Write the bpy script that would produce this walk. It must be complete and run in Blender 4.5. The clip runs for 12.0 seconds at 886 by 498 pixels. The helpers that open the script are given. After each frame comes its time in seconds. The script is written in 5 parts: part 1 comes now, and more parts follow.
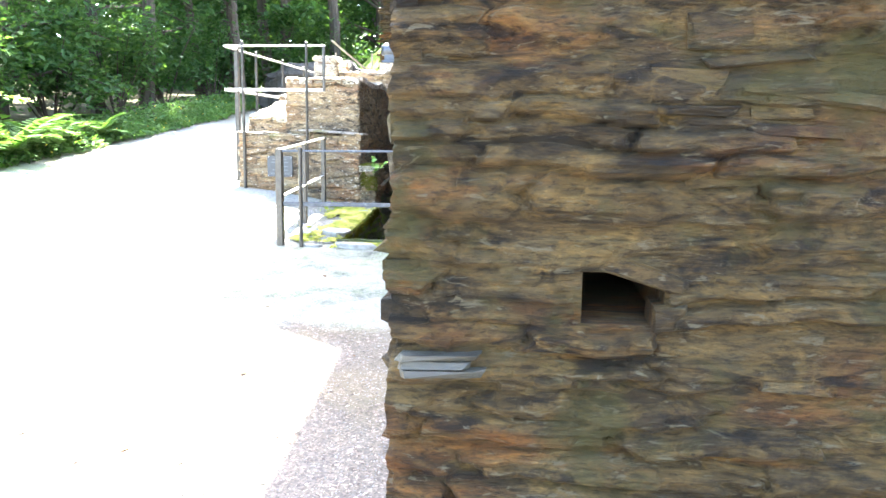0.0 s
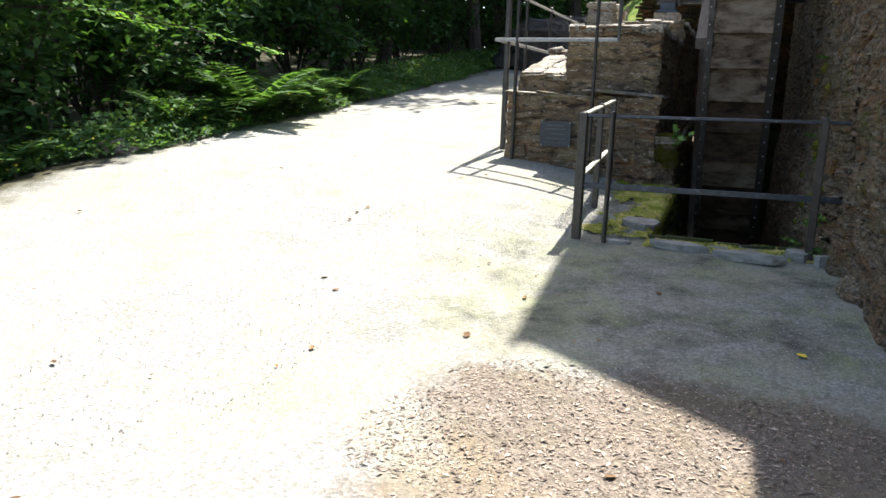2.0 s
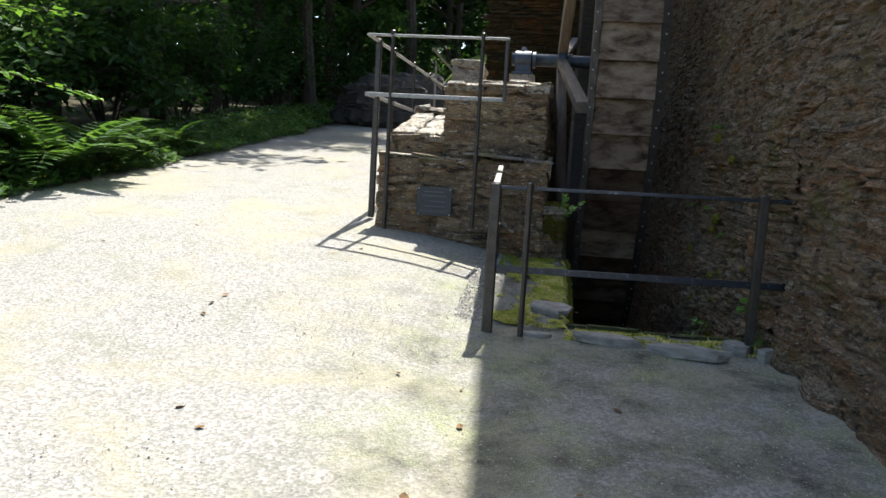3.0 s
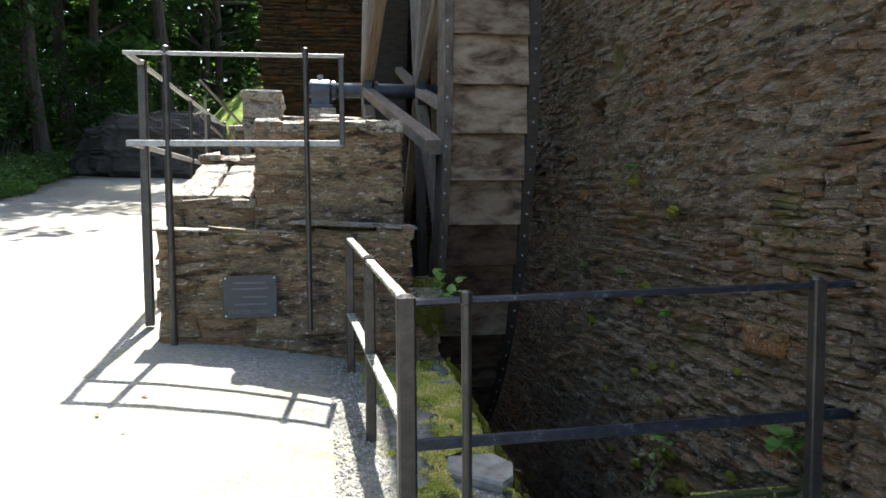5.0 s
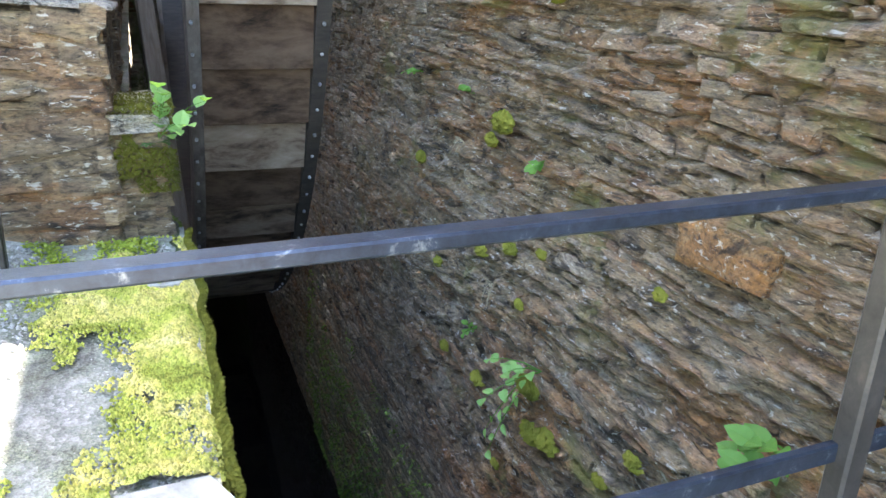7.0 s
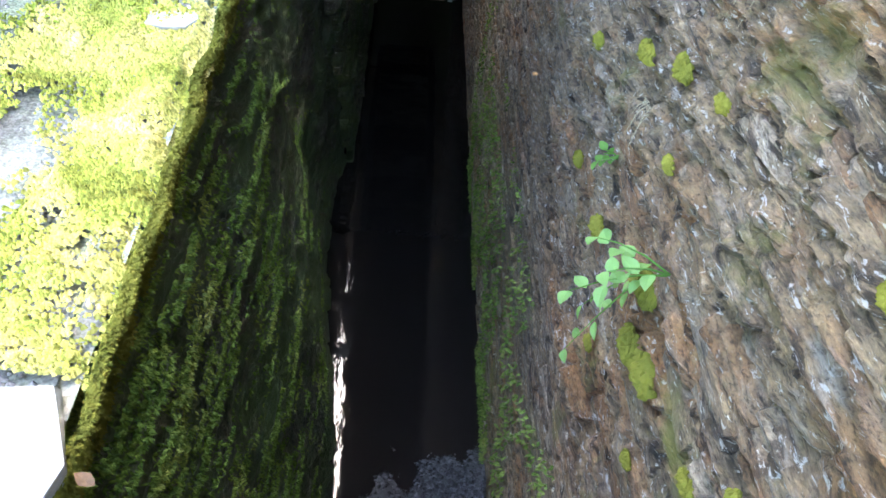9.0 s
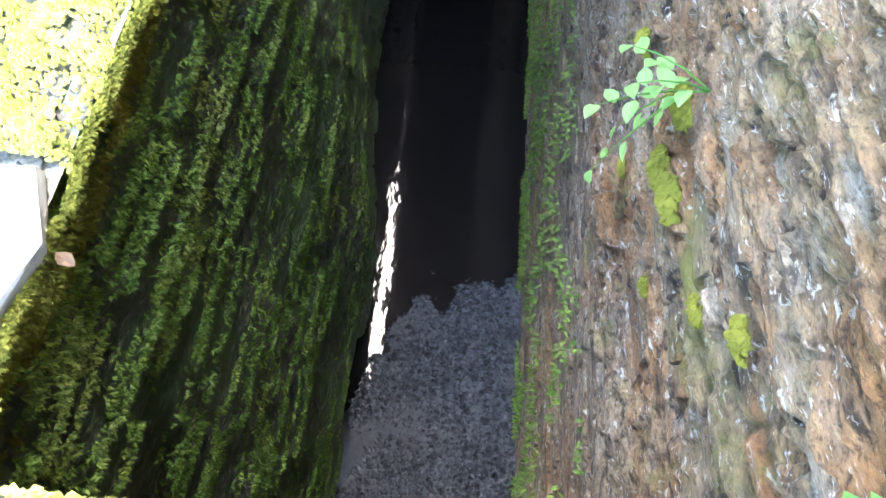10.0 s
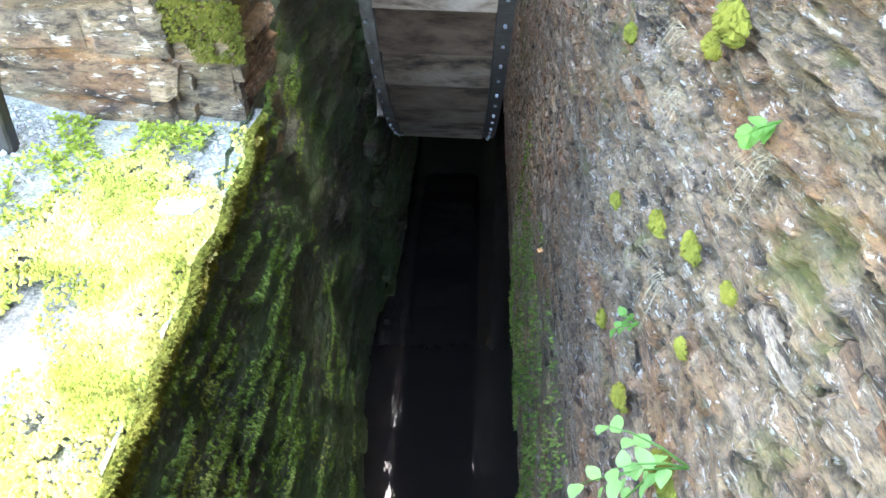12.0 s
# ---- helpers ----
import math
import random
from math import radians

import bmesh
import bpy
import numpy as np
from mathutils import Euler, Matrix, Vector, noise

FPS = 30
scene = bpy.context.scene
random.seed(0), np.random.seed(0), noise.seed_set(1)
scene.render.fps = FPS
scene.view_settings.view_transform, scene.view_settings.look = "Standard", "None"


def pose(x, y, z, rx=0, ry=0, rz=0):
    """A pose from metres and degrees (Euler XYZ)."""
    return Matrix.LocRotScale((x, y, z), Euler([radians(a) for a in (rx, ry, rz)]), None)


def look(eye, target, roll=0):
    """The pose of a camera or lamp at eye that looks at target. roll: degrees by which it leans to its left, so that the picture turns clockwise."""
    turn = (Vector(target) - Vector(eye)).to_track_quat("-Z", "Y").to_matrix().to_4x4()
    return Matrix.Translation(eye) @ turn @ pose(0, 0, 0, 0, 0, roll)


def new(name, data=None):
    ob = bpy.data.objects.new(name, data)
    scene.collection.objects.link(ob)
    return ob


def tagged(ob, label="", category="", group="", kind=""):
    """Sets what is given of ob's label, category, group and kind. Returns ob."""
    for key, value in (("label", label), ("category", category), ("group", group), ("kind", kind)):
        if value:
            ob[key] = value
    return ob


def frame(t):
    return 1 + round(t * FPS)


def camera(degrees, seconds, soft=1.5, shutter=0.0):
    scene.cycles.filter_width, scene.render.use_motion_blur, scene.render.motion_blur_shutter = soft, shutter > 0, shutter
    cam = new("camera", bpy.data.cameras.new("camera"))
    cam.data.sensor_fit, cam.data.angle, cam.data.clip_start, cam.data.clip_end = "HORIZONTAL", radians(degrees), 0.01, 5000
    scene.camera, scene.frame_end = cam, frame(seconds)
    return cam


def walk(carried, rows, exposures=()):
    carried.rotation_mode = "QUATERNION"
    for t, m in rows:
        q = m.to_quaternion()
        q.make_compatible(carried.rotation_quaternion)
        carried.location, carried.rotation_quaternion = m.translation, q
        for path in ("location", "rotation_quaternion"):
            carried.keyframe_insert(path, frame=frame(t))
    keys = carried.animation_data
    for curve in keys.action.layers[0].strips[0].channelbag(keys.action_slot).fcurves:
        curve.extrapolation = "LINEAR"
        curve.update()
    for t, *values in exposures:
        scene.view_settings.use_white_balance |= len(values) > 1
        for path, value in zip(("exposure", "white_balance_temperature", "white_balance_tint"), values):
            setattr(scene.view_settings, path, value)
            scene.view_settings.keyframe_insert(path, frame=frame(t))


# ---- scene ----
cam = camera(60.2, 12.0)
PATH = [
    (0, (0.598, 3.129, 1.144), (0.384, 5.096, 0.848), 0.8),
    (0.5, (0.317, 3.406, 1.117), (-0.08, 5.337, 0.779), 0.1),
    (1, (-0.02, 3.834, 1.137), (-0.571, 5.71, 0.717), 0.3),
    (1.5, (-0.402, 4.314, 1.124), (-1.113, 6.13, 0.68), 0.8),
    (2, (-0.769, 4.781, 1.079), (-1.477, 6.609, 0.683), 1.9),
    (2.5, (-1.212, 5.299, 1.112), (-1.749, 7.204, 0.824), 3.5),
    (3, (-1.611, 5.772, 1.131), (-1.882, 7.74, 0.892), 3.4),
    (3.2, (-1.704, 6.022, 1.116), (-1.912, 7.998, 0.883), 2.7),
    (4.8, (-2.299, 7.859, 1.296), (-2.033, 9.836, 1.154), -0.2),
    (5, (-2.299, 8.077, 1.354), (-1.982, 10.047, 1.215), -0.4),
    (5.5, (-2.276, 8.622, 1.397), (-1.804, 10.563, 1.3), -0.3),
    (6, (-2.05, 9.101, 1.352), (-1.428, 10.993, 1.162), -0.4),
    (6.5, (-1.773, 9.584, 1.339), (-1.077, 11.405, 0.891), 0.6),
    (6.7, (-1.672, 9.76, 1.318), (-0.963, 11.548, 0.77), 1.1),
    (8.3, (-0.988, 10.805, 1.283), (-0.640, 12.44, 0.190), 7.5),
    (8.5, (-0.968, 10.833, 1.255), (-0.658, 12.443, 0.11), 8.3),
    (9, (-0.873, 10.989, 1.193), (-0.756, 12.435, -0.184), 6.5),
    (9.5, (-0.768, 11.007, 1.117), (-0.755, 12.25, -0.45), 5.3),
    (10, (-0.742, 11.009, 1.086), (-0.757, 12.123, -0.575), 5.2),
    (10.5, (-0.746, 11.022, 1.091), (-0.746, 12.131, -0.574), 5.4),
    (11, (-0.754, 11.059, 1.126), (-0.753, 12.239, -0.488), 4.6),
    (11.5, (-0.751, 11.124, 1.219), (-0.768, 12.56, -0.173), 2.8),
    (12, (-0.737, 11.158, 1.3), (-0.785, 12.787, 0.141), 1.7),
]
SUN, SKY = 4.6, 0.12
EXPOSURES = [(0, 4.9), (0.25, 4.35), (0.5, 3.65), (1.0, 2.42), (1.5, 1.95), (2.5, 1.5), (3.0, 1.4), (5.0, 2.1), (5.5, 2.65), (6.0, 3.4), (6.5, 4.15), (8.5, 4.95), (10, 6.05), (11.2, 6.05), (12, 6.0)]
walk(cam, [(t, look(eye, target, roll)) for t, eye, target, roll in PATH], EXPOSURES)

# ---------------------------------------------------------------- light
SUN_DIR = Vector((0.135, 1.13, 2.14)).normalized()      # towards the sun
world = bpy.data.worlds.new("sky")
scene.world = world
world.use_nodes = True
wn = world.node_tree.nodes
wl = world.node_tree.links
sky = wn.new("ShaderNodeTexSky")
sky.sky_type = "NISHITA"
sky.sun_disc = False
sky.sun_elevation = math.asin(SUN_DIR.z)
sky.sun_rotation = math.atan2(SUN_DIR.x, SUN_DIR.y)
sky.air_density = 1.0
sky.dust_density = 2.0
wn["Background"].inputs["Strength"].default_value = SKY
wl.new(sky.outputs[0], wn["Background"].inputs["Color"])
sun_data = bpy.data.lights.new("sun", "SUN")
sun_data.energy = SUN
sun_data.angle = radians(0.55)
sun_data.color = (1.0, 0.965, 0.91)
sun = new("sun", sun_data)
sun.matrix_world = look(SUN_DIR * 60, (0, 0, 0))

# ---------------------------------------------------------------- materials
def material(name, rough=0.8, metal=0.0, spec=0.4):
    m = bpy.data.materials.new(name)
    m.use_nodes = True
    b = m.node_tree.nodes["Principled BSDF"]
    b.inputs["Roughness"].default_value = rough
    b.inputs["Metallic"].default_value = metal
    b.inputs["Specular IOR Level"].default_value = spec
    return m, m.node_tree.nodes, m.node_tree.links, b


def coords(n, l, scale=(1, 1, 1), space="world"):
    mp = n.new("ShaderNodeMapping")
    mp.inputs["Scale"].default_value = scale
    if space == "world":
        g = n.new("ShaderNodeNewGeometry")
        l.new(g.outputs["Position"], mp.inputs["Vector"])
    else:
        g = n.new("ShaderNodeTexCoord")
        l.new(g.outputs["Object"], mp.inputs["Vector"])
    return mp.outputs[0]


def noise_tex(n, l, vec, scale, detail=4.0, rough=0.6, distort=0.0):
    t = n.new("ShaderNodeTexNoise")
    t.inputs["Scale"].default_value = scale
    t.inputs["Detail"].default_value = detail
    t.inputs["Roughness"].default_value = rough
    t.inputs["Distortion"].default_value = distort
    l.new(vec, t.inputs["Vector"])
    return t.outputs["Fac"]


def ramp(n, l, fac, stops):
    r = n.new("ShaderNodeValToRGB")
    e = r.color_ramp.elements
    while len(e) < len(stops):
        e.new(0.5)
    for k, (p, c) in zip(e, stops):
        k.position = p
        k.color = (*c, 1) if len(c) == 3 else c
    l.new(fac, r.inputs[0])
    return r.outputs[0]


def mix(n, l, fac, a, b, how="MIX"):
    m = n.new("ShaderNodeMix")
    m.data_type = "RGBA"
    m.blend_type = how
    for sock, v in ((m.inputs[0], fac), (m.inputs[6], a), (m.inputs[7], b)):
        if isinstance(v, (int, float)):
            sock.default_value = v
        elif isinstance(v, tuple):
            sock.default_value = (*v, 1)
        else:
            l.new(v, sock)
    return m.outputs[2]


def bump(n, l, b, fac, strength=0.5, distance=0.02):
    k = n.new("ShaderNodeBump")
    k.inputs["Strength"].default_value = strength
    k.inputs["Distance"].default_value = distance
    l.new(fac, k.inputs["Height"])
    l.new(k.outputs[0], b.inputs["Normal"])


def island(n, per_object=False):
    if per_object:
        return n.new("ShaderNodeObjectInfo").outputs["Random"]
    return n.new("ShaderNodeNewGeometry").outputs["Random Per Island"]


def stone_material(name, stops, stain, moss, bed=(1, 1, 1), per_object=False, rough=0.62, mossy=(0.62, 0.72), spec=0.5, sheeted=False, tan=(0.27, 0.205, 0.115), pale_tone=(0.62, 0.58, 0.49), relief=0.04):
    """Slate rubble: a tone for each stone, bedding grain, rust stains and patches of moss."""
    m, n, l, b = material(name, rough, 0, spec)
    v = coords(n, l)
    vb = coords(n, l, bed)
    pick = n.new("ShaderNodeMath")
    pick.operation = "MULTIPLY_ADD"
    l.new(noise_tex(n, l, vb, 6.5, 6, 0.75, 0.8), pick.inputs[0])
    pick.inputs[1].default_value = 2.4 if sheeted else 1.2
    if sheeted:
        pick.inputs[2].default_value = -0.7
    else:
        half = n.new("ShaderNodeMath")
        half.operation = "MULTIPLY_ADD"
        l.new(island(n, per_object), half.inputs[0])
        half.inputs[1].default_value = 0.6
        half.inputs[2].default_value = -0.40
        l.new(half.outputs[0], pick.inputs[2])
    tone = ramp(n, l, pick.outputs[0], stops)
    grain = noise_tex(n, l, vb, 26, 7, 0.72)
    grain_tint = ramp(n, l, grain, [(0.30, (0.22, 0.21, 0.20)), (0.46, (0.9, 0.9, 0.9)), (0.60, (1.3, 1.28, 1.25)), (0.74, (2.3, 2.25, 2.15))])
    c = mix(n, l, 0.9, tone, grain_tint, "MULTIPLY")
    big = noise_tex(n, l, vb, 2.6, 5, 0.65, 0.6)
    c = mix(n, l, ramp(n, l, big, [(0.48, (0, 0, 0)), (0.63, (0.68, 0.68, 0.68))]), c, mix(n, l, 0.8, stain, grain_tint, "MULTIPLY"))
    pale = noise_tex(n, l, vb, 9, 4, 0.6)
    c = mix(n, l, ramp(n, l, pale, [(0.62, (0, 0, 0)), (0.71, (0.45, 0.45, 0.45))]), c, tuple(0.68 * q for q in pale_tone))
    blot = noise_tex(n, l, coords(n, l, (0.9, 0.9, 1.5)), 4.2, 6, 0.7, 1.2)
    c = mix(n, l, ramp(n, l, blot, [(0.54, (0, 0, 0)), (0.66, (0.65, 0.65, 0.65))]), c, mix(n, l, 0.7, tan, grain_tint, "MULTIPLY"))
    c = mix(n, l, 1.0, c, ramp(n, l, blot, [(0.34, (0.38, 0.36, 0.34)), (0.45, (1, 1, 1))]), "MULTIPLY")
    # Shade in the crevices, put into the colour as bedded noise.
    crevice_shade = noise_tex(n, l, vb, 13, 5, 0.65, 0.9)
    c = mix(n, l, 1.0, c, ramp(n, l, crevice_shade, [(0.36, (0.20, 0.18, 0.15)), (0.45, (1.18, 1.14, 1.08))]), "MULTIPLY")
    grit = noise_tex(n, l, vb, 85, 6, 0.75, 0.4)
    c = mix(n, l, 1.0, c, ramp(n, l, grit, [(0.36, (0.30, 0.29, 0.28)), (0.48, (0.95, 0.95, 0.95)), (0.60, (1.1, 1.1, 1.1)), (0.70, (2.0, 1.95, 1.9))]), "MULTIPLY")
    fleck = noise_tex(n, l, vb, 42, 5, 0.7, 0.6)
    c = mix(n, l, ramp(n, l, fleck, [(0.588, (0, 0, 0)), (0.64, (0.75, 0.75, 0.75))]), c, pale_tone)
    mo = noise_tex(n, l, v, 1.9, 6, 0.7, 0.3)
    c = mix(n, l, ramp(n, l, mo, [(mossy[0], (0, 0, 0)), (mossy[1], (0.8, 0.8, 0.8))]), c, moss)
    l.new(c, b.inputs["Base Color"])
    fine = noise_tex(n, l, vb, 40, 9, 0.75)
    lump = n.new("ShaderNodeMath")
    lump.operation = "MULTIPLY_ADD"
    l.new(noise_tex(n, l, vb, 11, 6, 0.7, 0.5), lump.inputs[0])
    lump.inputs[1].default_value = 2.2
    l.new(fine, lump.inputs[2])
    grain2 = n.new("ShaderNodeMath")
    grain2.operation = "MULTIPLY_ADD"
    l.new(grit, grain2.inputs[0])
    grain2.inputs[1].default_value = 0.5
    l.new(lump.outputs[0], grain2.inputs[2])
    bump(n, l, b, grain2.outputs[0], 1.0, relief)
    return m


STONE_STOPS = [(0.0, (0.047, 0.035, 0.024)), (0.25, (0.123, 0.092, 0.058)), (0.5, (0.200, 0.147, 0.086)),
               (0.70, (0.186, 0.155, 0.119)), (0.88, (0.288, 0.238, 0.175)), (1.0, (0.400, 0.372, 0.330))]
BED = (0.9, 0.55, 2.2)
BED_FACE = (1.0, 0.42, 2.1)
BED_PIER = (0.35, 0.35, 1.0)
PIER_STOPS = [(0.0, (0.079, 0.059, 0.036)), (0.4, (0.166, 0.126, 0.078)), (0.75, (0.246, 0.192, 0.120)), (1.0, (0.332, 0.282, 0.206))]
# Dark brown slate; the end wall's missing shade is put into its tone.
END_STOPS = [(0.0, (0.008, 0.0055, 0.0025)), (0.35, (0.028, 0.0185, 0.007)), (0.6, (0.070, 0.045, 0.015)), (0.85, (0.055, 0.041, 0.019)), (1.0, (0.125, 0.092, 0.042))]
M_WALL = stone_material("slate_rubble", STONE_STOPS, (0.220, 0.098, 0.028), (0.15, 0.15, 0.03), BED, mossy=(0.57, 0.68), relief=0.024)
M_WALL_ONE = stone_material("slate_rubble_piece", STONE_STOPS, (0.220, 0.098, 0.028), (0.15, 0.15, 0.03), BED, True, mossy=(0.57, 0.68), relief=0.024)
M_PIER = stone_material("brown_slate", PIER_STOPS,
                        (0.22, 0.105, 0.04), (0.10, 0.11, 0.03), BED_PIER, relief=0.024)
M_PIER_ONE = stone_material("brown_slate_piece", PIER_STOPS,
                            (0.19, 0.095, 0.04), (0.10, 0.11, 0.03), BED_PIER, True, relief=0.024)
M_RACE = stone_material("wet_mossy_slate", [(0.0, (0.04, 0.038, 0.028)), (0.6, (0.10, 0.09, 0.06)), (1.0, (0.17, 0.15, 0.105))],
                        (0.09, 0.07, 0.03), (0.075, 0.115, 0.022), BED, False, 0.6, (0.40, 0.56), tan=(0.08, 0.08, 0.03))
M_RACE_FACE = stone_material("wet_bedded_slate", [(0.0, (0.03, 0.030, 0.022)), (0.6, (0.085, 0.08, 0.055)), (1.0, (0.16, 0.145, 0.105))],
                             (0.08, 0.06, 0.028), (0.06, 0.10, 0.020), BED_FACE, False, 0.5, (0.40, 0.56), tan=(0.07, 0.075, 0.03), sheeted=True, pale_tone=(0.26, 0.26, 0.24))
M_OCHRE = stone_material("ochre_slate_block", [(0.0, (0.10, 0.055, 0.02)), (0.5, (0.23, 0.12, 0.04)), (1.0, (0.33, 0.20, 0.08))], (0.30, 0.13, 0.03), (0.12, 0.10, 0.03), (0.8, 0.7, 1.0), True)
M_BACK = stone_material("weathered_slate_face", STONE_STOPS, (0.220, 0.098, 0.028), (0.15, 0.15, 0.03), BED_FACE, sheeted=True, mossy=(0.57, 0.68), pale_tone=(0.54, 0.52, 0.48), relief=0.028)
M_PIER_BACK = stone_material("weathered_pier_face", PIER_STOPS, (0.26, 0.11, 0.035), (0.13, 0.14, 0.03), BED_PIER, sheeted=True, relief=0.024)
M_END = stone_material("shade_toned_brown_slate_face", END_STOPS, (0.150, 0.052, 0.008), (0.042, 0.038, 0.008), (0.26, 0.9, 1.0), sheeted=True, mossy=(0.52, 0.64), tan=(0.125, 0.080, 0.024), pale_tone=(0.125, 0.105, 0.065), spec=0.22)
M_END_ONE = stone_material("shade_toned_brown_slate_piece", END_STOPS, (0.150, 0.052, 0.008), (0.042, 0.038, 0.008), (0.26, 0.9, 1.0), True, mossy=(0.52, 0.64), tan=(0.125, 0.080, 0.024), pale_tone=(0.125, 0.105, 0.065), spec=0.22)
# Pale tone holds the sunlight on the pier's tops and slab stack.
M_CAP = stone_material("sunlit_capping", [(0.0, (0.34, 0.31, 0.27)), (0.5, (0.46, 0.43, 0.38)), (1.0, (0.56, 0.53, 0.48))], (0.40, 0.33, 0.16), (0.30, 0.28, 0.08), BED, True)


def gravel_material():
    m, n, l, b = material("pale_gravel", 0.95, 0, 0.2)
    v = coords(n, l)
    vo = n.new("ShaderNodeTexVoronoi")
    vo.inputs["Scale"].default_value = 62
    l.new(v, vo.inputs["Vector"])
    stone_tone = ramp(n, l, vo.outputs["Color"], [(0.1, (0.19, 0.187, 0.17)), (0.5, (0.265, 0.258, 0.235)), (0.9, (0.36, 0.352, 0.325))])
    fine = noise_tex(n, l, v, 130, 3, 0.7)
    c = mix(n, l, 0.55, stone_tone, ramp(n, l, fine, [(0.3, (0.5, 0.49, 0.47)), (0.7, (1.25, 1.25, 1.25))]), "MULTIPLY")
    mo = noise_tex(n, l, v, 0.9, 7, 0.68, 0.4)
    c = mix(n, l, ramp(n, l, mo, [(0.47, (0, 0, 0)), (0.62, (0.6, 0.6, 0.6))]), c, (0.29, 0.272, 0.185))
    gr = noise_tex(n, l, v, 2.3, 6, 0.7, 0.2)
    c = mix(n, l, ramp(n, l, gr, [(0.52, (0, 0, 0)), (0.70, (0.45, 0.45, 0.45))]), c, (0.15, 0.155, 0.105))
    sep = n.new("ShaderNodeSeparateXYZ")
    l.new(v, sep.inputs[0])
    wob = n.new("ShaderNodeMath")
    wob.operation = "MULTIPLY_ADD"
    l.new(noise_tex(n, l, v, 1.3, 5, 0.7), wob.inputs[0])
    wob.inputs[1].default_value = 1.6
    l.new(sep.outputs[0], wob.inputs[2])
    rm = n.new("ShaderNodeMapRange")
    rm.inputs["From Min"].default_value = -6.85
    rm.inputs["From Max"].default_value = -6.35
    rm.inputs["To Min"].default_value = 1.0
    rm.inputs["To Max"].default_value = 0.0
    l.new(wob.outputs[0], rm.inputs["Value"])
    c = mix(n, l, rm.outputs[0], c, (0.055, 0.050, 0.028))
    damp = n.new("ShaderNodeMapRange")
    damp.inputs["From Min"].default_value = -2.2
    damp.inputs["From Max"].default_value = -1.3
    l.new(wob.outputs[0], damp.inputs["Value"])
    kerbside = n.new("ShaderNodeMapRange")
    kerbside.inputs["From Min"].default_value = 8.0
    kerbside.inputs["From Max"].default_value = 9.0
    l.new(sep.outputs[1], kerbside.inputs["Value"])
    algae = n.new("ShaderNodeMath")
    algae.operation = "MULTIPLY"
    l.new(damp.outputs[0], algae.inputs[0])
    l.new(kerbside.outputs[0], algae.inputs[1])
    patch = n.new("ShaderNodeMath")
    patch.operation = "MULTIPLY"
    l.new(algae.outputs[0], patch.inputs[0])
    l.new(ramp(n, l, noise_tex(n, l, v, 2.8, 8, 0.75, 0.3), [(0.42, (0.05, 0.05, 0.05)), (0.60, (0.85, 0.85, 0.85))]), patch.inputs[1])
    c = mix(n, l, patch.outputs[0], c, mix(n, l, 0.8, ramp(n, l, noise_tex(n, l, v, 1.9, 6, 0.7, 0.5), [(0.38, (0.055, 0.055, 0.04)), (0.48, (0.15, 0.155, 0.10)), (0.60, (0.25, 0.27, 0.15))]), ramp(n, l, fine, [(0.36, (0.2, 0.2, 0.2)), (0.64, (1.6, 1.6, 1.6))]), "MULTIPLY"))
    # trodden litter of bark and stalks close under the mill wall
    br = n.new("ShaderNodeMapRange")
    br.inputs["From Min"].default_value = 9.45
    br.inputs["From Max"].default_value = 9.15
    wob_y = n.new("ShaderNodeMath")
    wob_y.operation = "MULTIPLY_ADD"
    l.new(noise_tex(n, l, v, 2.1, 6, 0.75), wob_y.inputs[0])
    wob_y.inputs[1].default_value = 1.7
    l.new(sep.outputs[1], wob_y.inputs[2])
    l.new(wob_y.outputs[0], br.inputs["Value"])
    bx = n.new("ShaderNodeMapRange")
    bx.inputs["From Min"].default_value = -1.30
    bx.inputs["From Max"].default_value = -1.0
    l.new(wob.outputs[0], bx.inputs["Value"])
    both = n.new("ShaderNodeMath")
    both.operation = "MULTIPLY"
    l.new(br.outputs[0], both.inputs[0])
    l.new(bx.outputs[0], both.inputs[1])
    c = mix(n, l, both.outputs[0], c, mix(n, l, 0.85, c, (0.66, 0.53, 0.45), "MULTIPLY"))
    l.new(c, b.inputs["Base Color"])
    bump(n, l, b, vo.outputs["Distance"], 0.4, 0.012)
    return m


M_GRAVEL = gravel_material()


def simple(name, stops, scale=8.0, rough=0.8, metal=0.0, stretch=(1, 1, 1), spec=0.4, bump_s=0.3, bump_d=0.01, random_tone=None, space="world", per_object=True):
    m, n, l, b = material(name, rough, metal, spec)
    v = coords(n, l, stretch, space)
    c = ramp(n, l, noise_tex(n, l, v, scale, 7, 0.68, 0.3), stops)
    if random_tone:
        c = mix(n, l, 1.0, c, ramp(n, l, island(n, per_object), random_tone), "MULTIPLY")
    l.new(c, b.inputs["Base Color"])
    bump(n, l, b, noise_tex(n, l, v, scale * 4, 8, 0.7), bump_s, bump_d)
    return m


M_SLAB = simple("grey_slate_slab", [(0.3, (0.15, 0.145, 0.13)), (0.5, (0.27, 0.262, 0.24)), (0.7, (0.40, 0.39, 0.36))], 9, 0.7, 0, (1, 1, 2), 0.4, 0.5, 0.01)
M_WETSLATE = simple("wet_grey_slate", [(0.3, (0.012, 0.012, 0.009)), (0.5, (0.028, 0.027, 0.020)), (0.7, (0.062, 0.060, 0.048))], 9, 0.42, 0, (0.6, 1, 3.5), 0.6, 0.6, 0.02)
M_BEARING = simple("grey_cast_metal", [(0.3, (0.22, 0.22, 0.225)), (0.7, (0.38, 0.38, 0.39))], 10, 0.5, 0.3)
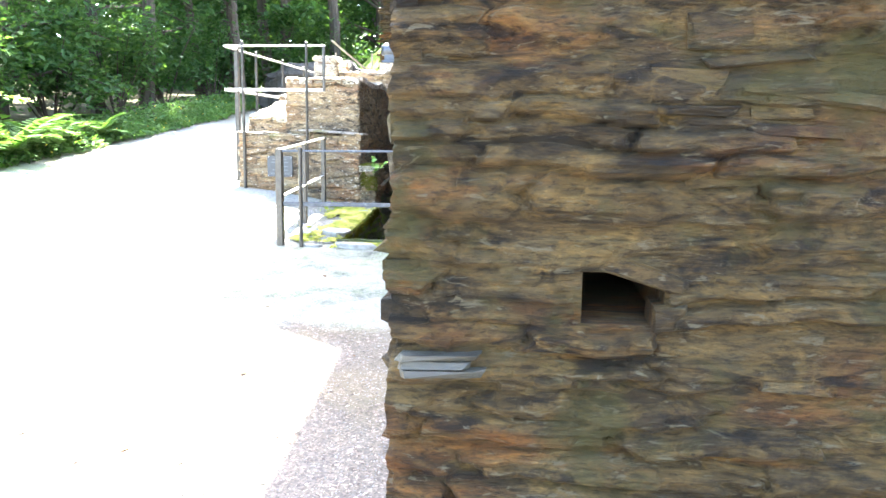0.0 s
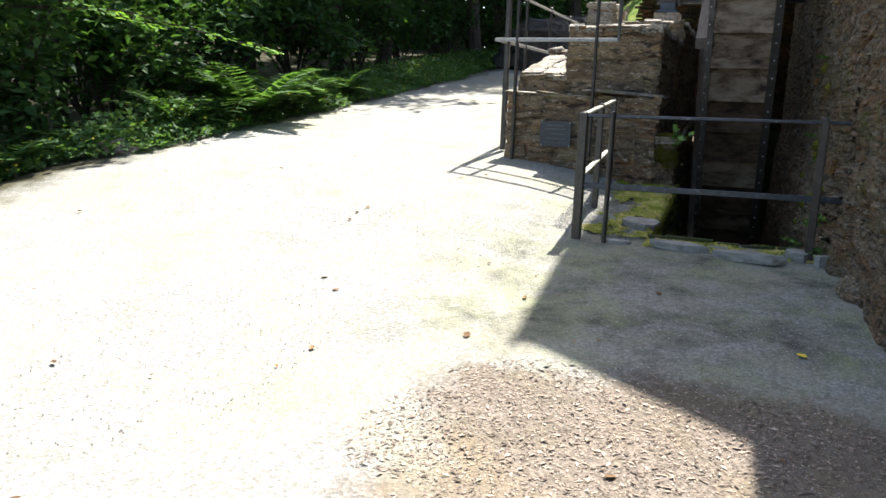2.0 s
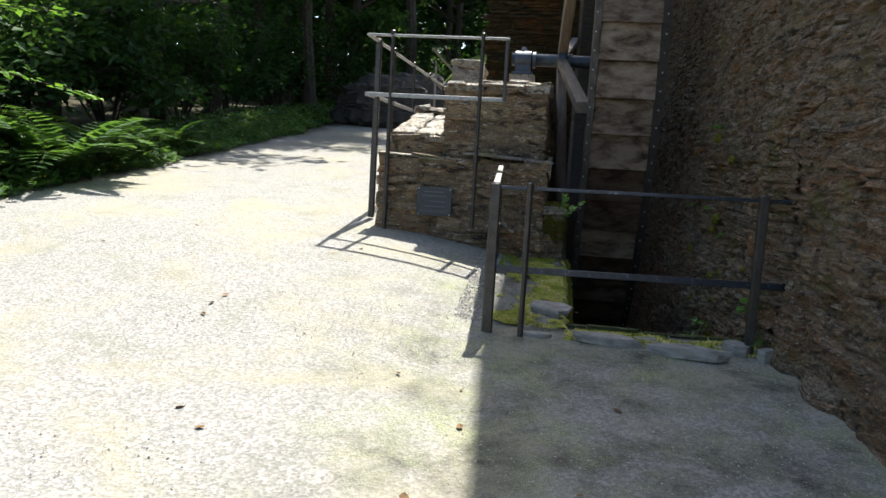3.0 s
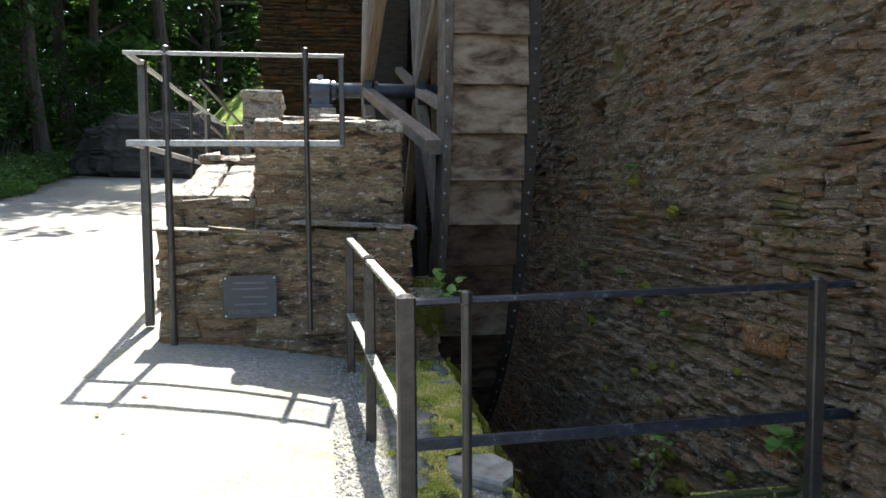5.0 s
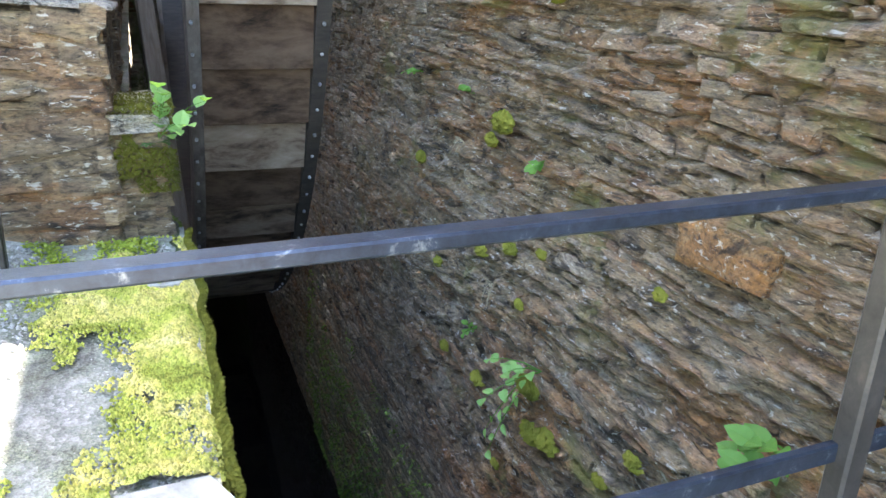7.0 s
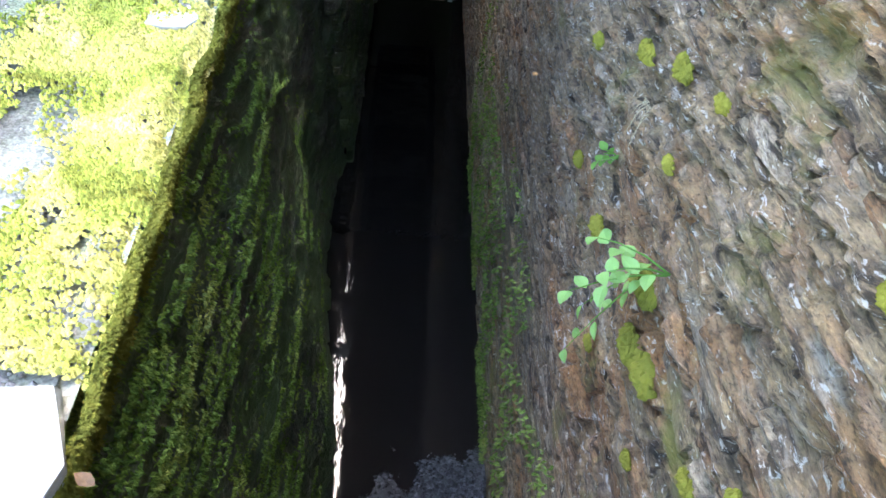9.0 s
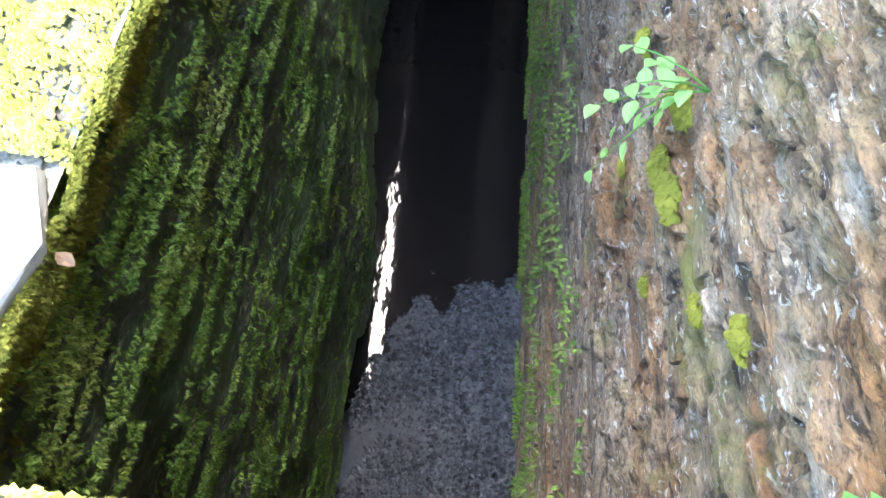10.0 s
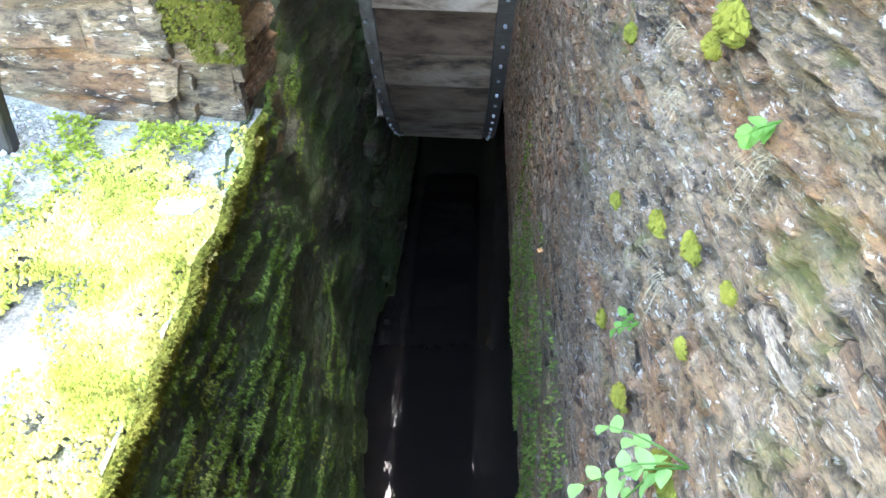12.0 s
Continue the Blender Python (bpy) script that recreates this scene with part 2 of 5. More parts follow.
M_MOSS_OLIVE = simple("olive_moss", [(0.3, (0.07, 0.075, 0.012)), (0.55, (0.15, 0.145, 0.022)), (0.75, (0.24, 0.215, 0.04))], 6, 0.95, 0, (1, 1, 1), 0.1, 0.8, 0.02)
M_PEBBLE = simple("pebble", [(0.3, (0.18, 0.17, 0.16)), (0.7, (0.42, 0.41, 0.39))], 30, 0.9, random_tone=[(0, (0.65, 0.65, 0.63)), (1, (1.3, 1.28, 1.22))], per_object=False)
M_LITTER = simple("dry_litter", [(0.3, (0.21, 0.16, 0.125)), (0.7, (0.46, 0.385, 0.32))], 30, 0.9, random_tone=[(0, (0.3, 0.28, 0.26)), (0.6, (0.8, 0.78, 0.75)), (1, (1.5, 1.45, 1.35))], per_object=False)
M_OAK = simple("weathered_oak", [(0.34, (0.026, 0.019, 0.014)), (0.43, (0.10, 0.072, 0.050)), (0.53, (0.18, 0.142, 0.105)), (0.70, (0.25, 0.215, 0.175))], 3.2, 0.85, 0, (1.0, 2.4, 2.4), 0.3, 0.5, 0.01,
               [(0, (0.38, 0.30, 0.24)), (0.3, (0.62, 0.52, 0.44)), (0.5, (1.0, 0.94, 0.88)), (1, (1.5, 1.46, 1.42))])
M_ARM = simple("grey_timber", [(0.25, (0.13, 0.10, 0.075)), (0.5, (0.25, 0.215, 0.175)), (0.75, (0.36, 0.33, 0.29))], 4, 0.85, 0, (5, 5, 0.6), 0.3, 0.5, 0.01,
               [(0, (0.6, 0.55, 0.5)), (1, (1.25, 1.25, 1.25))], "object")
M_RIM = simple("weathered_rim_timber", [(0.3, (0.055, 0.046, 0.038)), (0.5, (0.115, 0.098, 0.080)), (0.7, (0.18, 0.16, 0.135))], 6, 0.85, 0, (2, 1, 1), 0.3, 0.4, 0.01)
M_DARKWOOD = simple("dark_wet_timber", [(0.3, (0.018, 0.015, 0.012)), (0.7, (0.055, 0.045, 0.035))], 5, 0.7, 0, (1, 5, 5), 0.4, 0.4, 0.01)
M_IRON = simple("painted_iron", [(0.3, (0.030, 0.028, 0.026)), (0.55, (0.055, 0.050, 0.045)), (0.75, (0.10, 0.085, 0.07))], 14, 0.38, 0.35, (1, 1, 1), 0.5, 0.15, 0.002)
M_RAILTOP = simple("worn_blue_black_iron", [(0.35, (0.022, 0.028, 0.040)), (0.60, (0.040, 0.052, 0.075)), (0.72, (0.26, 0.28, 0.29))], 22, 0.3, 0.5, (1, 1, 1), 0.6, 0.2, 0.002)
# Sun gloss on the pier rails, given as a pale base colour.
M_RAILPALE = simple("sun_glossed_iron", [(0.3, (0.20, 0.20, 0.195)), (0.55, (0.36, 0.36, 0.34)), (0.75, (0.50, 0.50, 0.48))], 26, 0.55, 0.1, (1, 1, 1), 0.5, 0.3, 0.003)
M_LICHEN = simple("lichened_iron", [(0.42, (0.05, 0.05, 0.046)), (0.49, (0.24, 0.24, 0.19)), (0.66, (0.60, 0.60, 0.50))], 34, 0.6, 0.1, (1, 1, 1), 0.4, 0.3, 0.003)
M_BOLT = simple("galvanised_bolt", [(0.3, (0.30, 0.31, 0.32)), (0.7, (0.48, 0.49, 0.50))], 20, 0.35, 0.8)
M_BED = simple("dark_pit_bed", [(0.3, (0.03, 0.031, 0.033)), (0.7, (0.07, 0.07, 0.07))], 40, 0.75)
M_AXLE = simple("blue_grey_iron", [(0.3, (0.035, 0.045, 0.06)), (0.7, (0.085, 0.10, 0.125))], 8, 0.45, 0.5)
M_PLATE = simple("dark_slate_plate", [(0.3, (0.030, 0.034, 0.040)), (0.7, (0.055, 0.06, 0.068))], 12, 0.5)
M_LETTER = simple("pale_letter", [(0.3, (0.085, 0.092, 0.10)), (0.7, (0.125, 0.135, 0.145))], 30, 0.7)
M_MOSS = simple("yellow_green_moss", [(0.3, (0.17, 0.16, 0.03)), (0.45, (0.34, 0.36, 0.07)), (0.58, (0.55, 0.47, 0.15)), (0.72, (0.66, 0.60, 0.30))], 5.5, 0.95, 0, (1, 1, 1), 0.1, 0.8, 0.02,
                [(0, (0.45, 0.48, 0.4)), (0.5, (1.0, 1.0, 1.0)), (1, (1.35, 1.3, 1.2))], per_object=False)
M_MOSS_DARK = simple("deep_green_moss", [(0.3, (0.075, 0.135, 0.028)), (0.52, (0.175, 0.255, 0.065)), (0.70, (0.32, 0.34, 0.12))], 3, 0.95, 0, (1, 1, 1), 0.1, 0.8, 0.02,
                     [(0, (0.4, 0.45, 0.4)), (1, (1.3, 1.25, 1.0))], per_object=False)
M_BARK = simple("bark", [(0.3, (0.03, 0.024, 0.018)), (0.7, (0.09, 0.075, 0.06))], 5, 0.9, 0, (3, 3, 0.6), 0.2, 0.8, 0.03)
M_ROOF = simple("slate_roof", [(0.3, (0.06, 0.06, 0.065)), (0.7, (0.12, 0.12, 0.13))], 3, 0.7)
M_BOULDER = simple("grey_boulder", [(0.3, (0.035, 0.032, 0.028)), (0.6, (0.075, 0.068, 0.06)), (0.8, (0.12, 0.11, 0.10))], 3, 0.9, 0, (1, 1, 1), 0.3, 0.8, 0.03)
M_PINK = simple("pink_grey_rock", [(0.3, (0.25, 0.19, 0.17)), (0.7, (0.40, 0.32, 0.30))], 3, 0.9, 0, (1, 1, 1), 0.3, 0.6, 0.03)


def leaf_material(name, stops, tone):
    m, n, l, b = material(name, 0.5, 0, 0.35)
    n.remove(b)
    c = ramp(n, l, island(n), stops)
    v = coords(n, l)
    c = mix(n, l, 1.0, c, ramp(n, l, noise_tex(n, l, v, 0.8, 3, 0.6), tone), "MULTIPLY")
    d = n.new("ShaderNodeBsdfPrincipled")
    d.inputs["Roughness"].default_value = 0.6
    d.inputs["Specular IOR Level"].default_value = 0.2
    l.new(c, d.inputs["Base Color"])
    t = n.new("ShaderNodeBsdfTranslucent")
    l.new(mix(n, l, 1.0, c, (1.25, 1.3, 0.45), "MULTIPLY"), t.inputs["Color"])
    s = n.new("ShaderNodeMixShader")
    s.inputs[0].default_value = 0.45
    l.new(d.outputs[0], s.inputs[1])
    l.new(t.outputs[0], s.inputs[2])
    l.new(s.outputs[0], n["Material Output"].inputs["Surface"])
    return m


TONE = [(0.3, (0.7, 0.75, 0.7)), (0.7, (1.25, 1.2, 1.1))]
M_LEAF = leaf_material("tree_leaf", [(0, (0.034, 0.076, 0.033)), (0.5, (0.050, 0.112, 0.042)), (1, (0.072, 0.138, 0.050))], TONE)
M_FERN = leaf_material("fern_leaf", [(0, (0.060, 0.125, 0.050)), (1, (0.105, 0.190, 0.075))], TONE)
M_HERB = leaf_material("bright_herb_leaf", [(0, (0.08, 0.17, 0.05)), (0.6, (0.12, 0.24, 0.06)), (1, (0.20, 0.32, 0.10))], TONE)
M_PALELEAF = leaf_material("pale_seedling_leaf", [(0, (0.15, 0.30, 0.09)), (1, (0.29, 0.45, 0.17))], TONE)
M_WEED = leaf_material("yellow_green_weed", [(0, (0.24, 0.31, 0.05)), (1, (0.44, 0.48, 0.12))], TONE)
M_FLOWER = simple("yellow_flower", [(0.3, (0.55, 0.40, 0.03)), (0.7, (0.7, 0.55, 0.05))], 20, 0.7)
M_STRAW = simple("dry_grass", [(0.3, (0.30, 0.26, 0.16)), (0.7, (0.45, 0.40, 0.27))], 20, 0.9)
M_DRYLEAF = simple("dry_leaf", [(0.3, (0.10, 0.06, 0.035)), (0.7, (0.30, 0.17, 0.07))], 20, 0.8, random_tone=[(0, (0.5, 0.5, 0.5)), (1, (1.7, 1.5, 1.1))])


def water_material():
    m, n, l, b = material("dark_water", 0.03, 0, 0.5)
    b.inputs["Base Color"].default_value = (0.012, 0.010, 0.009, 1)
    b.inputs["IOR"].default_value = 1.33
    v = coords(n, l, (1, 0.5, 1))
    bump(n, l, b, noise_tex(n, l, v, 9, 3, 0.5), 0.06, 0.02)
    return m


M_WATER = water_material()

# ---------------------------------------------------------------- mesh tools
class Bag:
    """Vertices and faces of one mesh."""

    def __init__(self):
        self.v, self.f = [], []

    def add(self, verts, faces):
        k = len(self.v)
        self.v.extend(tuple(p) for p in verts)
        self.f.extend(tuple(i + k for i in f) for f in faces)

    def box(self, lo, hi):
        (a, b, c), (d, e, g) = lo, hi
        self.add([(a, b, c), (d, b, c), (d, e, c), (a, e, c), (a, b, g), (d, b, g), (d, e, g), (a, e, g)],
                 [(0, 3, 2, 1), (4, 5, 6, 7), (0, 1, 5, 4), (1, 2, 6, 5), (2, 3, 7, 6), (3, 0, 4, 7)])

    def beam(self, p, q, w, h, up=(0, 0, 1), c=0.004):
        """A bar from p to q, w wide and h high, with chamfered edges."""
        p, q = Vector(p), Vector(q)
        d = (q - p).normalized()
        s = d.cross(Vector(up))
        s = s.normalized() if s.length > 1e-4 else Vector((1, 0, 0))
        u = s.cross(d)
        a, b = w / 2, h / 2
        ring = [(a - c, b), (-a + c, b), (-a, b - c), (-a, -b + c), (-a + c, -b), (a - c, -b), (a, -b + c), (a, b - c)]
        verts = [o + s * x + u * y for o in (p, q) for x, y in ring]
        faces = [(i, i + 8, (i + 1) % 8 + 8, (i + 1) % 8) for i in range(8)]
        self.add(verts, faces + [tuple(range(8)), tuple(range(15, 7, -1))])

    def tube(self, pts, radii, n=8, cap=True):
        rings = []
        for i, p in enumerate(pts):
            p = Vector(p)
            d = (Vector(pts[min(i + 1, len(pts) - 1)]) - Vector(pts[max(i - 1, 0)])).normalized()
            s = d.cross(Vector((0.31, 0.2, 0.93)))
            s = s.normalized() if s.length > 1e-3 else Vector((1, 0, 0))
            u = s.cross(d)
            rings.append([p + (s * math.cos(2 * math.pi * k / n) + u * math.sin(2 * math.pi * k / n)) * radii[i] for k in range(n)])
        verts = [x for r in rings for x in r]
        faces = [(i * n + k, i * n + (k + 1) % n, (i + 1) * n + (k + 1) % n, (i + 1) * n + k) for i in range(len(pts) - 1) for k in range(n)]
        if cap:
            faces += [tuple(range(n - 1, -1, -1)), tuple(range((len(pts) - 1) * n, len(pts) * n))]
        self.add(verts, faces)

    def leaf(self, p, along, normal, length, width, fold=0.15):
        p, along, normal = Vector(p), Vector(along).normalized(), Vector(normal)
        s = along.cross(normal)
        s = s.normalized() if s.length > 1e-3 else Vector((1, 0, 0))
        up = s.cross(along)
        mid = p + along * length * 0.45
        self.add([p, mid + s * width / 2 + up * fold * width, p + along * length, mid - s * width / 2 + up * fold * width], [(0, 1, 2), (0, 2, 3)])

    def blob(self, p, r, rng, squash=0.7):
        """A small uneven lump."""
        p = Vector(p)
        t = []
        for k in range(5):
            a = 2 * math.pi * k / 5 + rng.random()
            t.append(p + Vector((math.cos(a) * r * rng.uniform(0.7, 1.2), math.sin(a) * r * rng.uniform(0.7, 1.2), -r * squash * rng.uniform(0.1, 0.5))))
        t.append(p + Vector((rng.uniform(-0.3, 0.3) * r, rng.uniform(-0.3, 0.3) * r, r * squash)))
        t.append(p + Vector((0, 0, -r * squash)))
        self.add(t, [(k, (k + 1) % 5, 5) for k in range(5)] + [((k + 1) % 5, k, 6) for k in range(5)])

    def mesh(self, name, mat, smooth=False):
        me = bpy.data.meshes.new(name)
        me.from_pydata(self.v, [], self.f)
        me.materials.append(mat)
        if smooth:
            me.shade_smooth()
        me.update()
        return me


def part(name, bag, mat, parent=None, label="", smooth=False, kind=""):
    me = bag.mesh(name, mat, smooth) if isinstance(bag, Bag) else bag
    ob = new(name, me)
    if parent:
        ob.parent = parent
    return tagged(ob, label, kind=kind)


def thing(name, label, category, group="", kind="", at=(0, 0, 0)):
    ob = new(name)
    ob.location = at
    ob.empty_display_size = 0.1
    return tagged(ob, label, category, group, kind)


def stone_shape(bag, centre, u, v, n, w, h, deep, rng, proud=0.02):
    """One rough block: back, uneven outline and an inset, tilted face."""
    cu = centre
    out, face = [], []
    for sx, sy in ((-1, -1), (1, -1), (1, 1), (-1, 1)):
        x, y = sx * w / 2 * (1.04 - rng.random() * 0.22), sy * h / 2 * (1.10 - rng.random() * 0.5)
        out.append((x, y))
        face.append((x * rng.uniform(0.78, 0.94) + rng.uniform(-1, 1) * 0.006, y * rng.uniform(0.60, 0.86), proud * rng.uniform(0.25, 1.3)))
    verts = [cu + u * x + v * y - n * deep for x, y in out] + [cu + u * x + v * y for x, y in out] + [cu + u * x + v * y + n * z for x, y, z in face]
    faces = []
    for k in range(4):
        m = (k + 1) % 4
        faces += [(k, m, 4 + m, 4 + k), (4 + k, 4 + m, 8 + m, 8 + k)]
    bag.add(verts, faces + [(8, 9, 10, 11), (3, 2, 1, 0)])


def courses(width, height, rng, hs=(0.045, 0.11), ls=(0.12, 0.42)):
    """Rubble courses over a field: rows of (centre along, centre up, width, height), with wavy, broken beds."""
    y = 0.0
    while y < height:
        h = rng.uniform(*hs)
        x = -rng.random() * 0.2
        while x < width:
            w = rng.uniform(*ls) * (0.8 + h * 4)
            if rng.random() < 0.3 and h > 0.07:
                yield x + w / 2, y + h * 0.27, w, h * 0.5
                yield x + w / 2 + rng.uniform(-0.02, 0.02), y + h * 0.76, w * 0.95, h * 0.46
            else:
                yield x + w / 2, y + h / 2 + rng.uniform(-0.008, 0.008), w, h
            x += w + 0.006
        y += h + 0.004

# ---------------------------------------------------------------- the lie of the land
def ground_z(x, y):
    base = 0.105 * (y - 10.9) if y > 7.5 else -0.357 + 0.06 * (y - 7.5)
    if y > 34:
        base = 0.105 * 23.1 + 0.05 * (y - 34)
    if y > 60:
        base = 0.105 * 23.1 + 0.05 * 26
    if y < -20:
        base = -0.357 + 0.06 * -27.5
    side = min(0.3, 0.23 * (1 - math.exp((max(min(x, -1.9), -9) + 2.35) / 1.3)))
    fade = min(1, max(0, (y - 9.2) / 3))
    z = base + side * fade
    if x < -7.9 and y < 20:
        z -= 0.55 * min(1, (-7.9 - x) / 1.5) * min(1, (20 - y) / 6)
    if x < -14:
        z += 0.10 * (-14 - max(x, -40))
    return z


def wall_x(y, z):
    """The mill wall's face: askew up to the wheel pit, battered in the pit."""
    x = 0.28 - (y - 5.0) * 0.0578 if y < 11.4 else -0.09
    if y > 10.6:
        x -= 0.065 * min(1, max(0, (0.5 - z) / 0.35))
    if z < 0.1:
        x -= 0.033 * (0.1 - max(z, -3.2))
    return x


def curb_x(z):
    return -1.43 + 0.095 * (0.1 - z) if z < 0.1 else -1.43


PIT_Y0, PIT_Y1, PIT_Z = 11.26, 24.0, -3.05

ground_bag = Bag()
xs = [-500, -200, -90, -50, -35, -26, -20, -16, -13, -11] + [-10 + 0.4 * i for i in range(20)] + [-2.0, -1.66, -1.43, -0.8, -0.4, 0.12, 0.5, 3, 8, 20, 60, 200, 500]
ys = [-500, -200, -60, -20, -8, 0, 2, 4] + [5 + 0.5 * i for i in range(12)] + [PIT_Y0, 11.5] + [12 + 0.5 * i for i in range(24)] + [PIT_Y1, 25, 27, 30, 34, 40, 50, 60, 90, 200, 500]
gv = {}
for i, x in enumerate(xs):
    for j, y in enumerate(ys):
        gv[i, j] = len(ground_bag.v)
        ground_bag.v.append((x, y, ground_z(x, y) + (noise.noise((x * 0.7, y * 0.7, 0)) * 0.02 if -12 < x < -2.3 else 0)))
for i in range(len(xs) - 1):
    for j in range(len(ys) - 1):
        if xs[i] >= -1.44 and xs[i + 1] <= 0.13 and ys[j] >= PIT_Y0 - 0.01 and ys[j + 1] <= PIT_Y1 + 0.01:
            continue
        if xs[i] >= -1.67 and xs[i + 1] <= 0.13 and ys[j] >= 13.49 and ys[j + 1] <= PIT_Y1 + 0.01:
            continue
        ground_bag.f.append((gv[i, j], gv[i + 1, j], gv[i + 1, j + 1], gv[i, j + 1]))
ground = part("ground", ground_bag, M_GRAVEL, None, "pale gravel path with moss patches, earth verge beside it", True)
tagged(ground, category="ground", kind="structure")

# ---------------------------------------------------------------- mill wall, side towards the wheel
TOP = 5.3
PUTLOG = (13.79, 14.19, 1.89, 2.10)      # small square hole in the side wall: y and z
HOLES = [(0.74, 0.94, 0.685, 0.815)]      # putlog hole in the end wall: x and z


def sheet(bag, grid, flip=False):
    """A sheet of quads through rows of points."""
    k, m = len(bag.v), len(grid[0])
    for row in grid:
        bag.v.extend(tuple(p) for p in row)
    for a in range(len(grid) - 1):
        for b in range(m - 1):
            q = (k + a * m + b, k + (a + 1) * m + b, k + (a + 1) * m + b + 1, k + a * m + b + 1)
            bag.f.append(q[::-1] if flip else q)


wall_side = thing("wall_east", "brown slate rubble mill wall, rust-stained, mossy low down", "wall", "", "structure")
back = Bag()
yy = [5.04 + 0.12 * i for i in range(153)]
zz = [-3.4 + 0.06 * i for i in range(145)]
def rough(u, v, k):
    """The relief of weathered bedded slate, in metres."""
    a = noise.noise((u * 2.0, v * 4.2, k)) * 0.030
    b = (0.5 - abs(noise.noise((u * 5.5, v * 14.0, k + 3)))) * 0.050
    c = (0.5 - abs(noise.noise((u * 17, v * 34.0, k + 7)))) * 0.020
    d = noise.noise((u * 40, v * 62.0, k + 9)) * 0.006
    return a + b + c + d - 0.026


def chance(i, j, k=0.0):
    """A fixed random number for stone j of course i."""
    q = math.sin(i * 127.1 + j * 311.7 + k * 74.7) * 43758.5453
    return q - math.floor(q)


def strata(u, v, thick, long_, k):
    """Broken courses: how far the stone at u along and v up stands out, with worn edges and open joints, 0 to 1."""
    v = v + 0.5 * thick * noise.noise((u * 1.6, v * 2.0, k)) + 0.22 * thick * noise.noise((u * 7.0, v * 5.0, k + 2))
    s = v / thick + 0.9 * noise.noise((0.0, v / thick * 0.37, k + 5))
    i = math.floor(s)
    f = s - i
    w = u / (long_ * (0.5 + 1.1 * chance(i, 3, k))) + 7.3 * chance(i, 1, k) + 0.16 * noise.noise((u * 9, v * 22, k + 4))
    j = math.floor(w)
    g = w - j
    worn = min(1.0, f / 0.20, (1 - f) / 0.32) ** 0.6 * min(1.0, g / 0.06, (1 - g) / 0.06) ** 0.6
    return (0.15 + 0.85 * chance(i, j, k + 1)) * worn


def pocket(y, z):
    """Depth of the putlog hole at a point of the side wall."""
    return 0.16 if PUTLOG[0] < y < PUTLOG[1] and PUTLOG[2] < z < PUTLOG[3] else 0.0


fy = [5.06 + 0.026 * i for i in range(383)]
fz = [-1.3 + 0.018 * i for i in range(250)]
NEAR = (10.9, 14.0, -1.2, 1.25)
sheet(back, [[(wall_x(y, z) - rough(y, z, 0) - 0.020 * strata(y, z, 0.085, 0.40, 41.0) + 0.008 + pocket(y, z) + (0.04 if NEAR[0] + 0.03 < y < NEAR[1] - 0.03 and NEAR[2] + 0.03 < z < NEAR[3] - 0.03 else 0), y, z) for z in fz] for y in fy], True)


def crag(u, v):
    """Broken slate edges, finer than the bedding."""
    return (0.062 * strata(u, v, 0.052, 0.42, 51.0) + 0.016 * strata(u, v, 0.017, 0.15, 57.0) - 0.032
            + (0.5 - abs(noise.noise((u * 12, v * 66.0, 17.0)))) * 0.014 + (0.5 - abs(noise.noise((u * 45, v * 120.0, 23.0)))) * 0.008 - 0.004)


near = Bag()
sheet(near, [[(wall_x(y, z) - rough(y, z, 0) - crag(y, z), y, z) for z in [NEAR[2] + 0.0088 * j for j in range(279)]] for y in [NEAR[0] + 0.0088 * i for i in range(353)]], True)
part("weathered_face", near, M_BACK, wall_side, "rough bedded slate with broken edges")
sheet(back, [[(wall_x(y, z) + (0.2 if 5.2 < y < 14.85 and -1.2 < z < 3.05 else 0.012), y, z) for z in zz] for y in yy], True)
sheet(back, [[(wall_x(y, z) + 0.33, y, z) for z in zz] for y in yy])
sheet(back, [[(wall_x(y, TOP) + d, y, TOP) for d in (0.012, 0.33)] for y in yy], True)
for y in (yy[0], yy[-1]):
    sheet(back, [[(wall_x(y, z) + d, y, z) for z in zz] for d in (0.012, 0.33)], y == yy[0])
part("wall_core", back, M_BACK, wall_side, "rough bedded slate and old mortar")

rng = random.Random(5)
rest = Bag()
wall_pieces = []
Y, Z = Vector((0, 1, 0)), Vector((0, 0, 1))


def wall_frame(y, z):
    tilt = wall_x(y, z + 0.05) - wall_x(y, z - 0.05)
    up = Vector((tilt * 10, 0, 1)).normalized()
    lie = Vector((wall_x(y + 0.05, z) - wall_x(y - 0.05, z), 0.1, 0)).normalized()
    return lie, up, up.cross(lie).normalized() * 1


